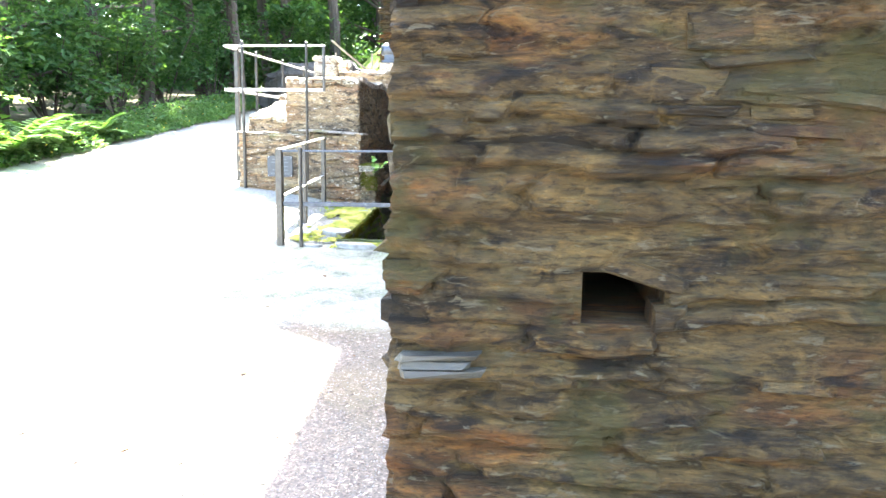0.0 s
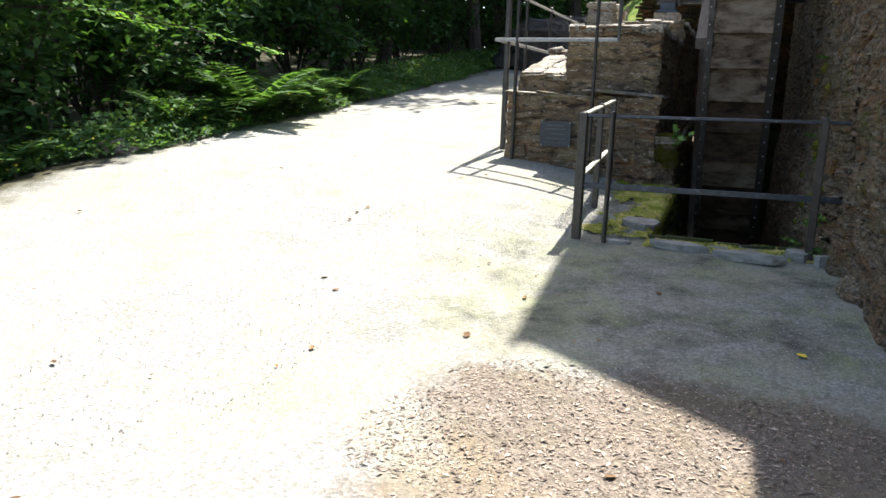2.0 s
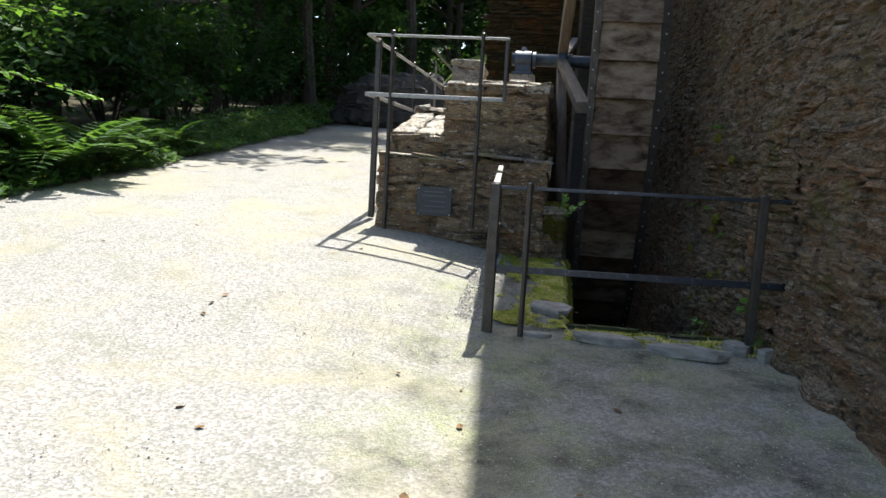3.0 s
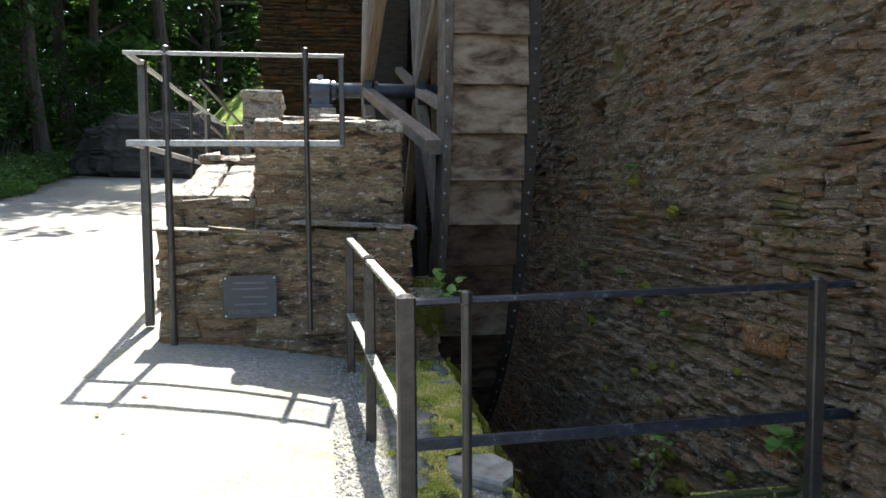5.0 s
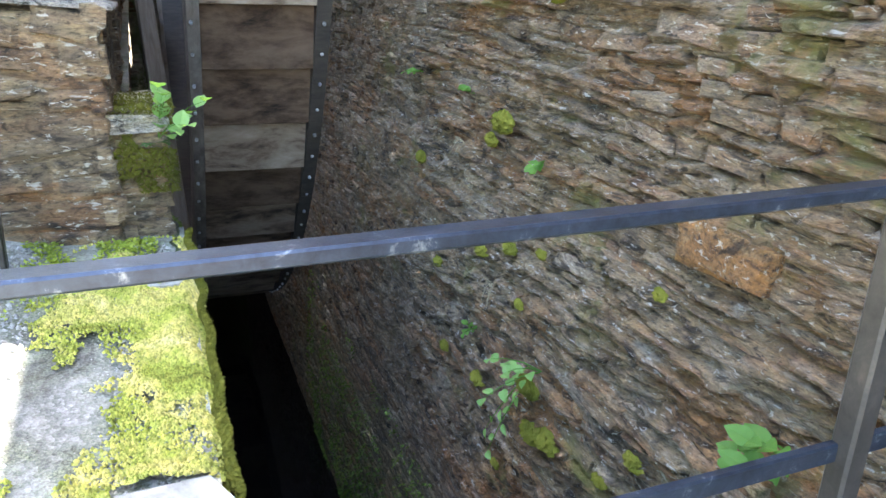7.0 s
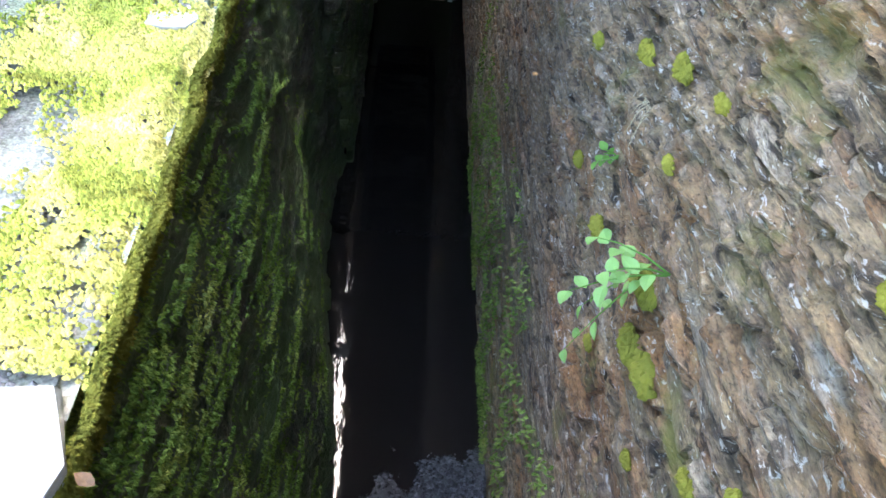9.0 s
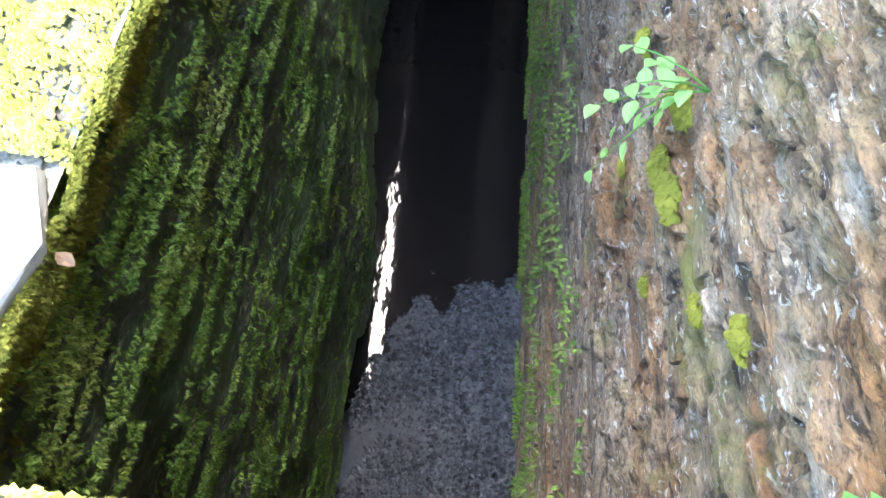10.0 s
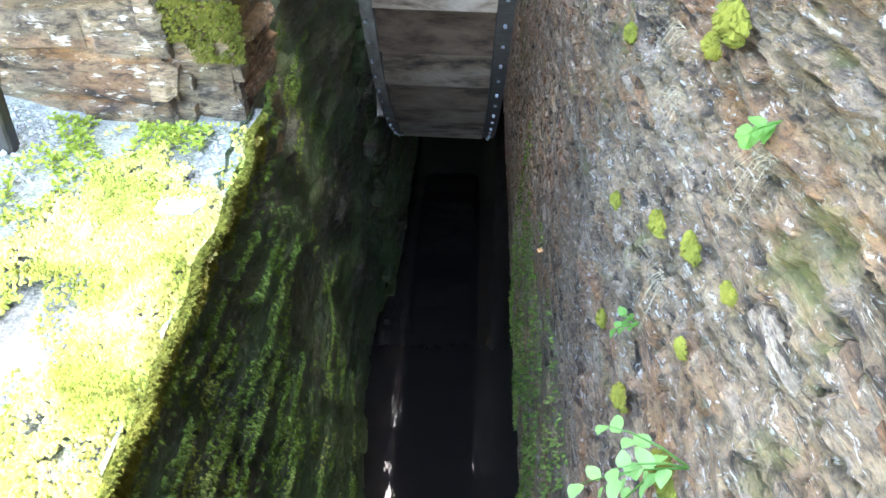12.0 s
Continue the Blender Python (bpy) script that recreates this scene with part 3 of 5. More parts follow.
for s, h, w, t in courses(17.6, 7.6, rng, (0.024, 0.085), (0.07, 0.30)):
    y, z = 5.02 + s, -3.3 + h
    if y < 5.02 + w / 2 or z > TOP:
        continue
    dip = 0.10 * (y - 12) if z < 1.2 else 0.03 * (y - 12)      # the beds dip towards the pit's foot
    z = z + 0.35 * noise.noise((y * 0.35, z * 0.5, 3.0))
    if z < -3.3 or (5.3 < y < 14.9 and -1.2 < z < 3.1 and noise.noise((y * 1.3, z * 2.2, 9.0)) + rng.uniform(-0.35, 0.35) > (-0.03 if z > 0 and y > 7 else -0.25)):
        continue
    if z < ground_z(0, y) - 0.3 and y < 10.9:
        continue
    if PUTLOG[0] - w / 2 < y < PUTLOG[1] + w / 2 and PUTLOG[2] - t < z < PUTLOG[3] + t:
        continue
    lie, up, nor = wall_frame(y, z)
    if nor.x > 0:
        nor = -nor
    c = Vector((wall_x(y, z), y, z))
    slant = Matrix.Rotation(rng.gauss(0, 0.09) + 0.05 * noise.noise((y * 0.6, z * 0.6, 1)), 3, nor)
    proud = rng.choice((0.004, 0.008, 0.014, 0.020, 0.030)) * (0.5 if y < 7.1 or z < -0.2 else 1.0)
    if 11.0 < y < 13.2 and 0.15 < z < 1.1 and len(wall_pieces) < 300:
        wall_pieces.append((c, slant @ lie, slant @ up, nor, w, t, proud * 0.6))
    else:
        stone_shape(rest, c, slant @ lie, slant @ up, nor, w, t, 0.06, rng, proud)
part("rubble", rest, M_WALL, wall_side, kind="stuff")

# end wall, across the start of the walk
wall_end = thing("wall_south", "brown slate rubble end wall with a putlog hole", "wall", "", "structure")
core = Bag()
hx0, hx1, hz0, hz1 = HOLES[0]
for lo, hi in (((0.31, 5.008, -1.2), (hx0, 6.2, TOP)), ((hx1, 5.008, -1.2), (9.0, 6.2, TOP)),
               ((hx0, 5.008, -1.2), (hx1, 6.2, hz0)), ((hx0, 5.008, hz1), (hx1, 6.2, TOP)), ((hx0, 6.0, hz0), (hx1, 6.2, hz1))):
    core.box(lo, hi)
relief = Bag()
rx = [0.262 + 0.011 * i for i in range(150)]
rz = [0.15 + 0.0095 * i for i in range(150)]
k0, m = len(relief.v), len(rz)
for x in rx:
    relief.v.extend((x + 0.5 * rough(x * 3, z, 60.0), 5.0 + 0.012 - 0.055 * strata(x, z, 0.085, 0.55, 81.0) - 0.012 * strata(x, z, 0.026, 0.2, 84.0) - rough(x * 0.45, z * 0.5, 20.0) - 0.3 * rough(x, z, 25.0), z) for z in rz)
for a in range(len(rx) - 1):
    for b in range(m - 1):
        if not (hx0 - 0.02 < rx[a] < hx1 and hz0 - 0.012 < rz[b] < hz1):
            relief.f.append((a * m + b, (a + 1) * m + b, (a + 1) * m + b + 1, a * m + b + 1))
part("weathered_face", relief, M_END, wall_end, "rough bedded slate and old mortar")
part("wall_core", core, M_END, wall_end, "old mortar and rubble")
rest = Bag()
end_pieces = []
rng = random.Random(8)
for s, h, w, t in courses(8.6, 6.2, rng, (0.03, 0.10), (0.09, 0.34)):
    x, z = 0.30 + s, -0.9 + h
    z += 0.06 * noise.noise((x * 0.8, z * 0.8, 5.0))
    if x - w / 2 < 0.27:
        w2 = x + w / 2 - (0.27 + rng.uniform(-0.02, 0.02))
        if w2 < 0.05:
            continue
        x, w = x + w / 2 - w2 / 2, w2
    if hx0 - w / 2 < x < hx1 + w / 2 and hz0 - t / 2 < z < hz1 + t / 2 or z > TOP - 0.05:
        continue
    if 0.27 < x < 1.85 and 0.2 < z < 1.5 and noise.noise((x * 2.3, z * 3.0, 30.0)) + rng.uniform(-0.3, 0.3) > -0.2:
        continue
    if x < 0.50 and 0.60 < z < 0.84:
        continue
    slant = Matrix.Rotation(rng.gauss(0, 0.06), 3, Y)
    c = Vector((x, 5.0, z))
    proud = rng.choice((0.004, 0.008, 0.012, 0.016))
    if x < 1.75 and 0.3 < z < 1.4 and len(end_pieces) < 300:
        end_pieces.append((c, slant @ Vector((1, 0, 0)), slant @ Z, Vector((0, -1, 0)), w, t, proud))
    else:
        stone_shape(rest, c, slant @ Vector((1, 0, 0)), slant @ Z, Vector((0, -1, 0)), w, t, 0.05, rng, proud)
stone_shape(rest, Vector((0.89, 5.0, 0.815)), Vector((1, 0, -0.28)).normalized(), Vector((0.28, 0, 1)).normalized(), Vector((0, -1, 0)), 0.22, 0.05, 0.12, rng, 0.015)
stone_shape(rest, Vector((0.955, 5.0, 0.71)), Vector((1, 0, 0.1)), Z, Vector((0, -1, 0)), 0.09, 0.09, 0.12, rng, 0.02)
# quoins that turn the corner
z = -0.9
while z < TOP - 0.1:
    t = rng.uniform(0.03, 0.12)
    stone_shape(rest, Vector((wall_x(5.15, z + t / 2) + rng.uniform(-0.012, 0.02), 5.13 + rng.uniform(0, 0.015), z + t / 2)), Y, Z, Vector((-1, 0, 0)), 0.28, t, 0.05, rng, rng.uniform(0.01, 0.045))
    z += t + 0.004
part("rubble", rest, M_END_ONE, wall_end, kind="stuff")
for z, w in ((0.552, 0.235), (0.574, 0.205), (0.594, 0.22)):      # thin wet slates at the corner
    sb = Bag()
    stone_shape(sb, Vector((0, 0, 0)), Vector((1, 0, 0.03)), Z, Vector((0, -1, 0)), w, 0.026, 0.10, rng, 0.02)
    ob = part("stone", sb, M_WETSLATE, wall_end, "smooth wet grey slate")
    ob.location = (0.275 + w / 2, 4.968, z)

roof = Bag()
EAVE = [(wall_x(y, TOP) - 0.20, y) for y in (4.75, 11.4, 25.4)]
low = [(x, y, TOP - 0.02) for x, y in EAVE] + [(5.0, y, TOP + 3.6) for x, y in EAVE]
roof.add(low + [(x, y, z + 0.1) for x, y, z in low],
         [(0, 1, 4, 3), (1, 2, 5, 4), (9, 10, 7, 6), (10, 11, 8, 7), (0, 6, 7, 1), (1, 7, 8, 2), (2, 8, 11, 5), (5, 11, 10, 4), (4, 10, 9, 3), (3, 9, 6, 0)])
roof_ob = part("roof", roof, M_ROOF, None, "plain grey slate roof over the mill wall")
tagged(roof_ob, category="roof", kind="structure")

# plain walls that close the mill
for lo, hi, nm in (((9.0, 5.0, -1.5), (9.6, 24.0, TOP), "wall_mill_east"), ((0.3, 24.62, -1.5), (9.6, 25.2, TOP), "wall_mill_north")):
    b = Bag()
    b.box(lo, hi)
    tagged(part(nm, b, M_BACK, None, "plain slate wall closing the mill"), category="wall", kind="structure")
b = Bag()
b.add([(5.0, 4.75, TOP + 3.6), (5.0, 25.4, TOP + 3.6), (10.0, 25.4, TOP - 0.02), (10.0, 4.75, TOP - 0.02), (5.0, 4.75, TOP + 3.7), (5.0, 25.4, TOP + 3.7), (10.0, 25.4, TOP + 0.08), (10.0, 4.75, TOP + 0.08)],
      [(0, 1, 2, 3), (7, 6, 5, 4), (0, 4, 5, 1), (1, 5, 6, 2), (2, 6, 7, 3), (3, 7, 4, 0)])
tagged(part("roof_east", b, M_ROOF, None, "plain grey slate roof over the mill"), category="roof", kind="structure")
gable = Bag()
gable.add([(0.3, 5.01, TOP), (9.6, 5.01, TOP), (5.0, 5.01, TOP + 3.5), (0.3, 5.6, TOP), (9.6, 5.6, TOP), (5.0, 5.6, TOP + 3.5)], [(0, 1, 2), (5, 4, 3), (0, 2, 5, 3), (2, 1, 4, 5)])
tagged(part("wall_gable", gable, M_BACK, None, "plain slate gable of the mill"), category="wall", kind="structure")

# unseen trough over the wheel, added to shade the strip beside the mill
launder = thing("unseen_shade_trough", "dark timber trough above the mill wheel, unseen, added to cast shade", "launder")
LE = [(-1.29, 13.14), (-1.444, 14.9), (-1.47, 23.5), (0.134, 23.5), (0.134, 12.34)]
LZ = 8.0
lb = Bag()
lb.add([(x, y, LZ) for x, y in LE] + [(x, y, LZ + 0.15) for x, y in LE], [(4, 3, 2, 1, 0), (5, 6, 7, 8, 9)] + [(k, (k + 1) % 5, (k + 1) % 5 + 5, k + 5) for k in range(5)])
part("trough_floor", lb, M_DARKWOOD, launder)
for p, q in zip(LE[:2], LE[1:3]):
    lb = Bag()
    lb.beam((p[0], p[1], LZ + 0.15), (q[0], q[1], LZ + 0.15), 0.05, 0.3)
    part("trough_side", lb, M_DARKWOOD, launder)
for y in (14.2, 23.2):
    lb = Bag()
    lb.beam((-1.3, y, LZ - 0.076), (0.5, y, LZ - 0.076), 0.14, 0.15)
    part("bracket", lb, M_DARKWOOD, launder)
    lb = Bag()
    lb.beam((0.42, y, TOP - 0.1), (0.42, y, LZ - 0.152), 0.14, 0.14, (0, 1, 0))
    part("upright", lb, M_DARKWOOD, launder)

# ---------------------------------------------------------------- the wheel pit
wall_pit = thing("wall_west", "wet mossy slate wall of the wheel pit", "wall", "", "structure")
core = Bag()
pz = [PIT_Z - 0.3 + 0.25 * i for i in range(13)]


def curb_top(y):
    return ground_z(-1.9, min(y, 13.6)) + 0.02


rows = []
for i in range(28):
    y = PIT_Y0 + (PIT_Y1 - PIT_Y0) * i / 27
    zs = [PIT_Z - 0.3 + (curb_top(y) - 0.03 - PIT_Z + 0.3) * k / 12 for k in range(13)]
    out = 0.0 if y < 13.7 else 0.2
    rows.append([(curb_x(z) - 0.24 - out, y, z) for z in zs] + [(-2.0, y, curb_top(y) - 0.03)])
sheet(core, rows)
part("wall_core", core, M_BACK, wall_pit, "dark wet earth")
def ledge(y, z):
    """How far the pit wall's broken courses stand out into the pit."""
    return 0.070 * strata(y, z, 0.080, 0.60, 61.0) + 0.03 * strata(y, z, 0.030, 0.3, 66.0) + 0.025 * noise.noise((y * 1.5, z * 2.5, 8.0))


def race_x(y, z):
    return curb_x(z) - 0.2 * min(1, max(0, (y - 13.6) / 1.4)) - 0.09 - 0.05 * min(1, max(0, -z / 2.5)) + ledge(y, z)


face = Bag()
sheet(face, [[(race_x(y, z), y, z) for z in [PIT_Z - 0.2 + (curb_top(y) - 0.01 - PIT_Z + 0.2) * j / 260 for j in range(261)]] for y in [PIT_Y0 + 0.028 * i for i in range(200)]])
part("weathered_face", face, M_RACE_FACE, wall_pit, "wet bedded slate in broken ledges")
rest = Bag()
rng = random.Random(11)
for s, h, w, t in courses(11.0, 3.6, rng, (0.04, 0.11), (0.12, 0.40)):
    y, z = PIT_Y0 + s, PIT_Z - 0.15 + h
    z += 0.10 * noise.noise((y * 0.5, z * 0.5, 2.0))
    if z > curb_top(y) - 0.05 or y < 16.6:
        continue
    stone_shape(rest, Vector((curb_x(z) - 0.2, y, z)), Y, Vector((-0.085, 0, 1)).normalized(), Vector((1, 0, 0.085)).normalized(), w, t, 0.06, rng, rng.choice((0.01, 0.02, 0.035)))
part("rubble", rest, M_RACE, wall_pit, kind="stuff")

pit_end = thing("wall_pit_end", "slate end wall of the wheel pit under the kerb", "wall", "", "structure")
core = Bag()
core.box((-1.75, PIT_Y0 - 0.5, PIT_Z - 0.3), (0.3, PIT_Y0 - 0.03, -0.12))
part("wall_core", core, M_BACK, pit_end)
rest = Bag()
for s, h, w, t in courses(1.6, 3.0, rng, (0.04, 0.11), (0.12, 0.40)):
    stone_shape(rest, Vector((-1.5 + s, PIT_Y0 - 0.02, PIT_Z + h)), Vector((1, 0, 0)), Z, Y, w, t, 0.05, rng, 0.02)
part("rubble", rest, M_RACE, pit_end, kind="stuff")
far_end = Bag()
far_end.box((-1.75, PIT_Y1, PIT_Z - 0.3), (0.4, PIT_Y1 + 0.4, 1.2))
tagged(part("wall_pit_far", far_end, M_RACE, None, "dark wet slate wall closing the wheel pit"), category="wall", kind="structure")

def bank_h(x, y):
    """The shingle bank's rise over the pit bed."""
    ragged = 0.35 * noise.noise((x * 3.1, y * 1.3, 7.0)) + 0.15 * noise.noise((x * 9, y * 7, 2.0))
    shore = 13.95 + ragged - 2.4 * max(0, -0.88 - x)
    return 0.135 * max(0, min(1, (shore - y) / 0.75)) + 0.02 * noise.noise((x * 14, y * 14, 3.0))


floor_bag = Bag()
sheet(floor_bag, [[(x, y, PIT_Z - 0.10 + 0.035 * noise.noise((x * 3, y * 3, 0)) + (bank_h(x, y))) for x in [-1.7 + 0.05 * i for i in range(36)]]
                  for y in [PIT_Y0 - 0.1 + 0.06 * j for j in range(216)]], True)
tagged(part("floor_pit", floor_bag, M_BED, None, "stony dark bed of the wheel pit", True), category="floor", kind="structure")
wb = Bag()
sheet(wb, [[(-1.75, y, PIT_Z), (0.4, y, PIT_Z)] for y in (PIT_Y0 - 0.1, PIT_Y1)], True)
tagged(part("water", wb, M_WATER, None, "still dark water in the wheel pit"), category="water", kind="structure")
shingle = Bag()
for k in range(15000):
    x, y = rng.uniform(-1.2, -0.15), rng.uniform(PIT_Y0, 14.2)
    if y > 13.5 and rng.random() < (y - 13.5) * 1.6:
        continue
    bed = PIT_Z - 0.10 + bank_h(x, y)
    shingle.blob((x, y, bed + 0.008), 0.008 + 0.020 * rng.random() ** 1.6, rng, 0.55)
M_SHINGLE = simple("wet_shingle", [(0.3, (0.025, 0.025, 0.027)), (0.7, (0.12, 0.12, 0.122))], 30, 0.12, 0, (1, 1, 1), 0.8, random_tone=[(0, (0.4, 0.4, 0.4)), (1, (1.5, 1.5, 1.5))], per_object=False)
tagged(part("wet_shingle", shingle, M_SHINGLE, None, "wet grey shingle bank on the pit floor"), category="shingle", kind="stuff")

# back wall beyond the wheel, and the bank beside the far path
wall_back = thing("wall_north", "dark red-brown slate wall rising beyond the wheel", "wall", "", "structure")
core = Bag()
core.box((-3.35, 24.03, 0.4), (-1.5, 24.6, 5.85))
# Unseen taller end, added to keep the sky's reflection off the pit water.
core.box((-1.5, 24.03, 0.4), (0.6, 24.6, 8.6))
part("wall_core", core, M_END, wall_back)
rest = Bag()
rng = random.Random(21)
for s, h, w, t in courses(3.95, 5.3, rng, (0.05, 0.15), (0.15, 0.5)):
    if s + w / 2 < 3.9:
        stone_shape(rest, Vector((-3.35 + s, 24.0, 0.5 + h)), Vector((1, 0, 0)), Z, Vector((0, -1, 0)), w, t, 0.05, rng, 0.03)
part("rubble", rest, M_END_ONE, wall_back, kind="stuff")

# ---------------------------------------------------------------- stepped stone pier
pier = thing("stone_pier", "stepped brown slate pier carrying the wheel axle", "pier", "", "")
PIER_BOX = [  # x0, x1, y0, y1, z0, z1
    (-3.38, -1.66, 13.36, 13.62, -0.1, 1.13),
    (-3.32, -2.74, 13.62, 14.1, 0.1, 1.35),
    (-3.32, -2.74, 14.1, 15.0, 0.1, 1.40),
    (-2.74, -1.70, 13.50, 16.2, -0.3, 1.89),
    (-3.32, -2.74, 15.0, 17.0, 0.1, 1.72),
    (-3.05, -2.66, 16.0, 17.2, 0.2, 2.42),
    (-2.68, -1.70, 16.2, 20.4, -0.3, 2.18),
    (-3.32, -2.68, 17.2, 20.4, 0.2, 2.18),
    (-1.70, -1.46, 13.41, 13.95, -0.25, 0.70),
]
for x0, x1, y0, y1, z0, z1 in PIER_BOX:
    core = Bag()
    core.box((x0 + 0.035, y0 + 0.035, z0), (x1 - 0.035, y1 - 0.002, z1 - 0.03))
    part("pier_core", core, M_PIER_BACK, pier, "earth and rubble core")
for k in (0, 1, 3):
    x0, x1, y0, y1, z0, z1 = PIER_BOX[k]
    relief = Bag()
    nx, nz = int((x1 - x0) / 0.016), int((z1 - z0) / 0.014)
    sheet(relief, [[(x0 + 0.01 + (x1 - x0 - 0.02) * i / nx, y0 + 0.052 - rough((x0 + i * 0.016) * 0.7, (z0 + j * 0.014) * 0.55, 40.0 + k), z0 + (z1 - z0 - 0.02) * j / nz) for j in range(nz + 1)] for i in range(nx + 1)])
    part("weathered_face", relief, M_PIER_BACK, pier, "rough brown bedded slate")
rng = random.Random(31)
rest, stack = Bag(), Bag()
pier_pieces = []
for k, (x0, x1, y0, y1, z0, z1) in enumerate(PIER_BOX):
    for face, wide, o, u, n in (("f", x1 - x0, (x0, y0 + 0.03, z0), Vector((1, 0, 0)), Vector((0, -1, 0))),
                                ("l", y1 - y0, (x0 + 0.03, y1, z0), Vector((0, -1, 0)), Vector((-1, 0, 0))),
                                ("r", y1 - y0, (x1 - 0.03, y0, z0), Vector((0, 1, 0)), Vector((1, 0, 0)))):
        for s, h, w, t in courses(wide, z1 - z0, rng, (0.07, 0.20), (0.16, 0.50)):
            lo, hi = max(0.0, s - w / 2), min(wide, s + w / 2)
            top = min(z1 - z0, h + t / 2)
            t2 = top - (h - t / 2)
            if hi - lo < 0.05 or t2 < 0.025:
                continue
            c = Vector(o) + u * ((lo + hi) / 2) + Z * (top - t2 / 2 + 0.035 * noise.noise((s * 2.2, h * 1.5, k)))
            tip = Matrix.Rotation(rng.gauss(0, 0.10), 3, n)
            args = (c, tip @ u, tip @ Z, n, hi - lo, t2, rng.choice((0.006, 0.012, 0.022, 0.034)))
            if face == "f" and k in (0, 3, 1):
                pier_pieces.append(args)
            else:
                stone_shape(stack if k == 5 else rest, c, tip @ u, tip @ Z, n, hi - lo, t2, 0.05, rng, args[6])
part("rubble", rest, M_PIER, pier, kind="stuff")
part("rubble", stack, M_CAP, pier, "broken slabs, sunlight in their pale tone", kind="stuff")
caps = []
for k, (x0, x1, y0, y1, z0, z1) in enumerate(PIER_BOX):
    if k == 0:
        caps += [(-3.40, -2.96, y0 - 0.02, y1 + 0.03, 1.150), (-2.97, -2.45, y0 - 0.015, y1 + 0.03, 1.128), (-2.47, -1.64, y0 - 0.03, y1 + 0.03, 1.172)]
        continue
    y = y0 - 0.012
    while y < y1 - 0.05:
        d = min(rng.uniform(0.12, 0.4), y1 - y)
        x = x0 - 0.012
        while x < x1 - 0.04:
            w = min(rng.uniform(0.12, 0.42), x1 + 0.012 - x)
            caps.append((x, x + w - 0.008, y + (rng.uniform(-0.02, 0.03) if y < y0 else 0), y + d - 0.008, z1 + rng.uniform(-0.022, 0.022)))
            x += w
        y += d
for k in range(6):
    ya, yb = 13.66 + 0.3 * k, 13.66 + 0.3 * (k + 1)
    za, zb = 1.365 + 0.058 * k, 1.365 + 0.058 * (k + 1)
    for x0, x1 in ((-3.31, -3.06), (-3.05, -2.76)):
        ramp_bag = Bag()
        stone_shape(ramp_bag, Vector(((x0 + x1) / 2, (ya + yb) / 2, (za + zb) / 2)), Vector((1, 0, 0)), Vector((0, yb - ya, zb - za)).normalized(), Vector((0, za - zb, yb - ya)).normalized(), x1 - x0, 0.33, 0.12, rng, 0.02)
        part("capping_stone", ramp_bag, M_CAP, pier)
for x0, x1, y0, y1, z1 in caps:
    sb = Bag()
    stone_shape(sb, Vector(((x0 + x1) / 2, (y0 + y1) / 2, z1 - 0.012)), Vector((1, 0, rng.gauss(0, 0.05))), Vector((0, 1, rng.gauss(0, 0.06))), Z, (x1 - x0) * (1.1 if y0 < 13.36 else 1), y1 - y0, 0.012 if y0 < 13.36 else 0.05, rng, 0.016 if y0 < 13.36 else 0.028)
    part("capping_stone", sb, M_CAP, pier)

# ---------------------------------------------------------------- water wheel
WY, WZ, WR = 19.05, 2.842, 4.948
XL, XR = -1.237, -0.612
wheel = thing("water_wheel", "large overshot wooden water wheel with grey plank buckets", "water wheel", at=(0, WY, WZ))


def ring(x0, x1, r0, r1, n=144):
    b = Bag()
    for i in range(n):
        a = 2 * math.pi * i / n
        s, c = math.sin(a), math.cos(a)
        b.v.extend([(x0, c * r0, s * r0), (x1, c * r0, s * r0), (x1, c * r1, s * r1), (x0, c * r1, s * r1)])
    for i in range(n):
        k, m = 4 * i, 4 * ((i + 1) % n)
        for p in range(4):
            q = (p + 1) % 4
            b.f.append((k + p, k + q, m + q, m + p))
    return b


part("shroud", ring(XL - 0.065, XL, WR - 0.36, WR + 0.015), M_RIM, wheel, "grey weathered timber rim")
part("shroud", ring(XR, XR + 0.085, WR - 0.36, WR + 0.015), M_DARKWOOD, wheel, "dark rim with iron strap")
part("sole", ring(XL + 0.002, XR - 0.002, WR - 0.36, WR - 0.33), M_DARKWOOD, wheel, "dark sole boards")
board = Bag()
board.beam((XL + 0.003, 0, -0.203), (XR - 0.003, 0, -0.203), 0.032, 0.408)
bucket_mesh = board.mesh("bucket", M_OAK)
floor_b = Bag()
floor_b.beam((XL + 0.003, 0, 0), (XR - 0.003, 0, 0), 0.26, 0.03)
shelf_mesh = floor_b.mesh("bucket_floor", M_DARKWOOD)
bolt_b = Bag()
bolt_b.tube([(0, 0.012, 0), (0, -0.006, 0), (0, -0.010, 0)], [0.011, 0.010, 0.005], 8)
bolt_mesh = bolt_b.mesh("bolt", M_BOLT)
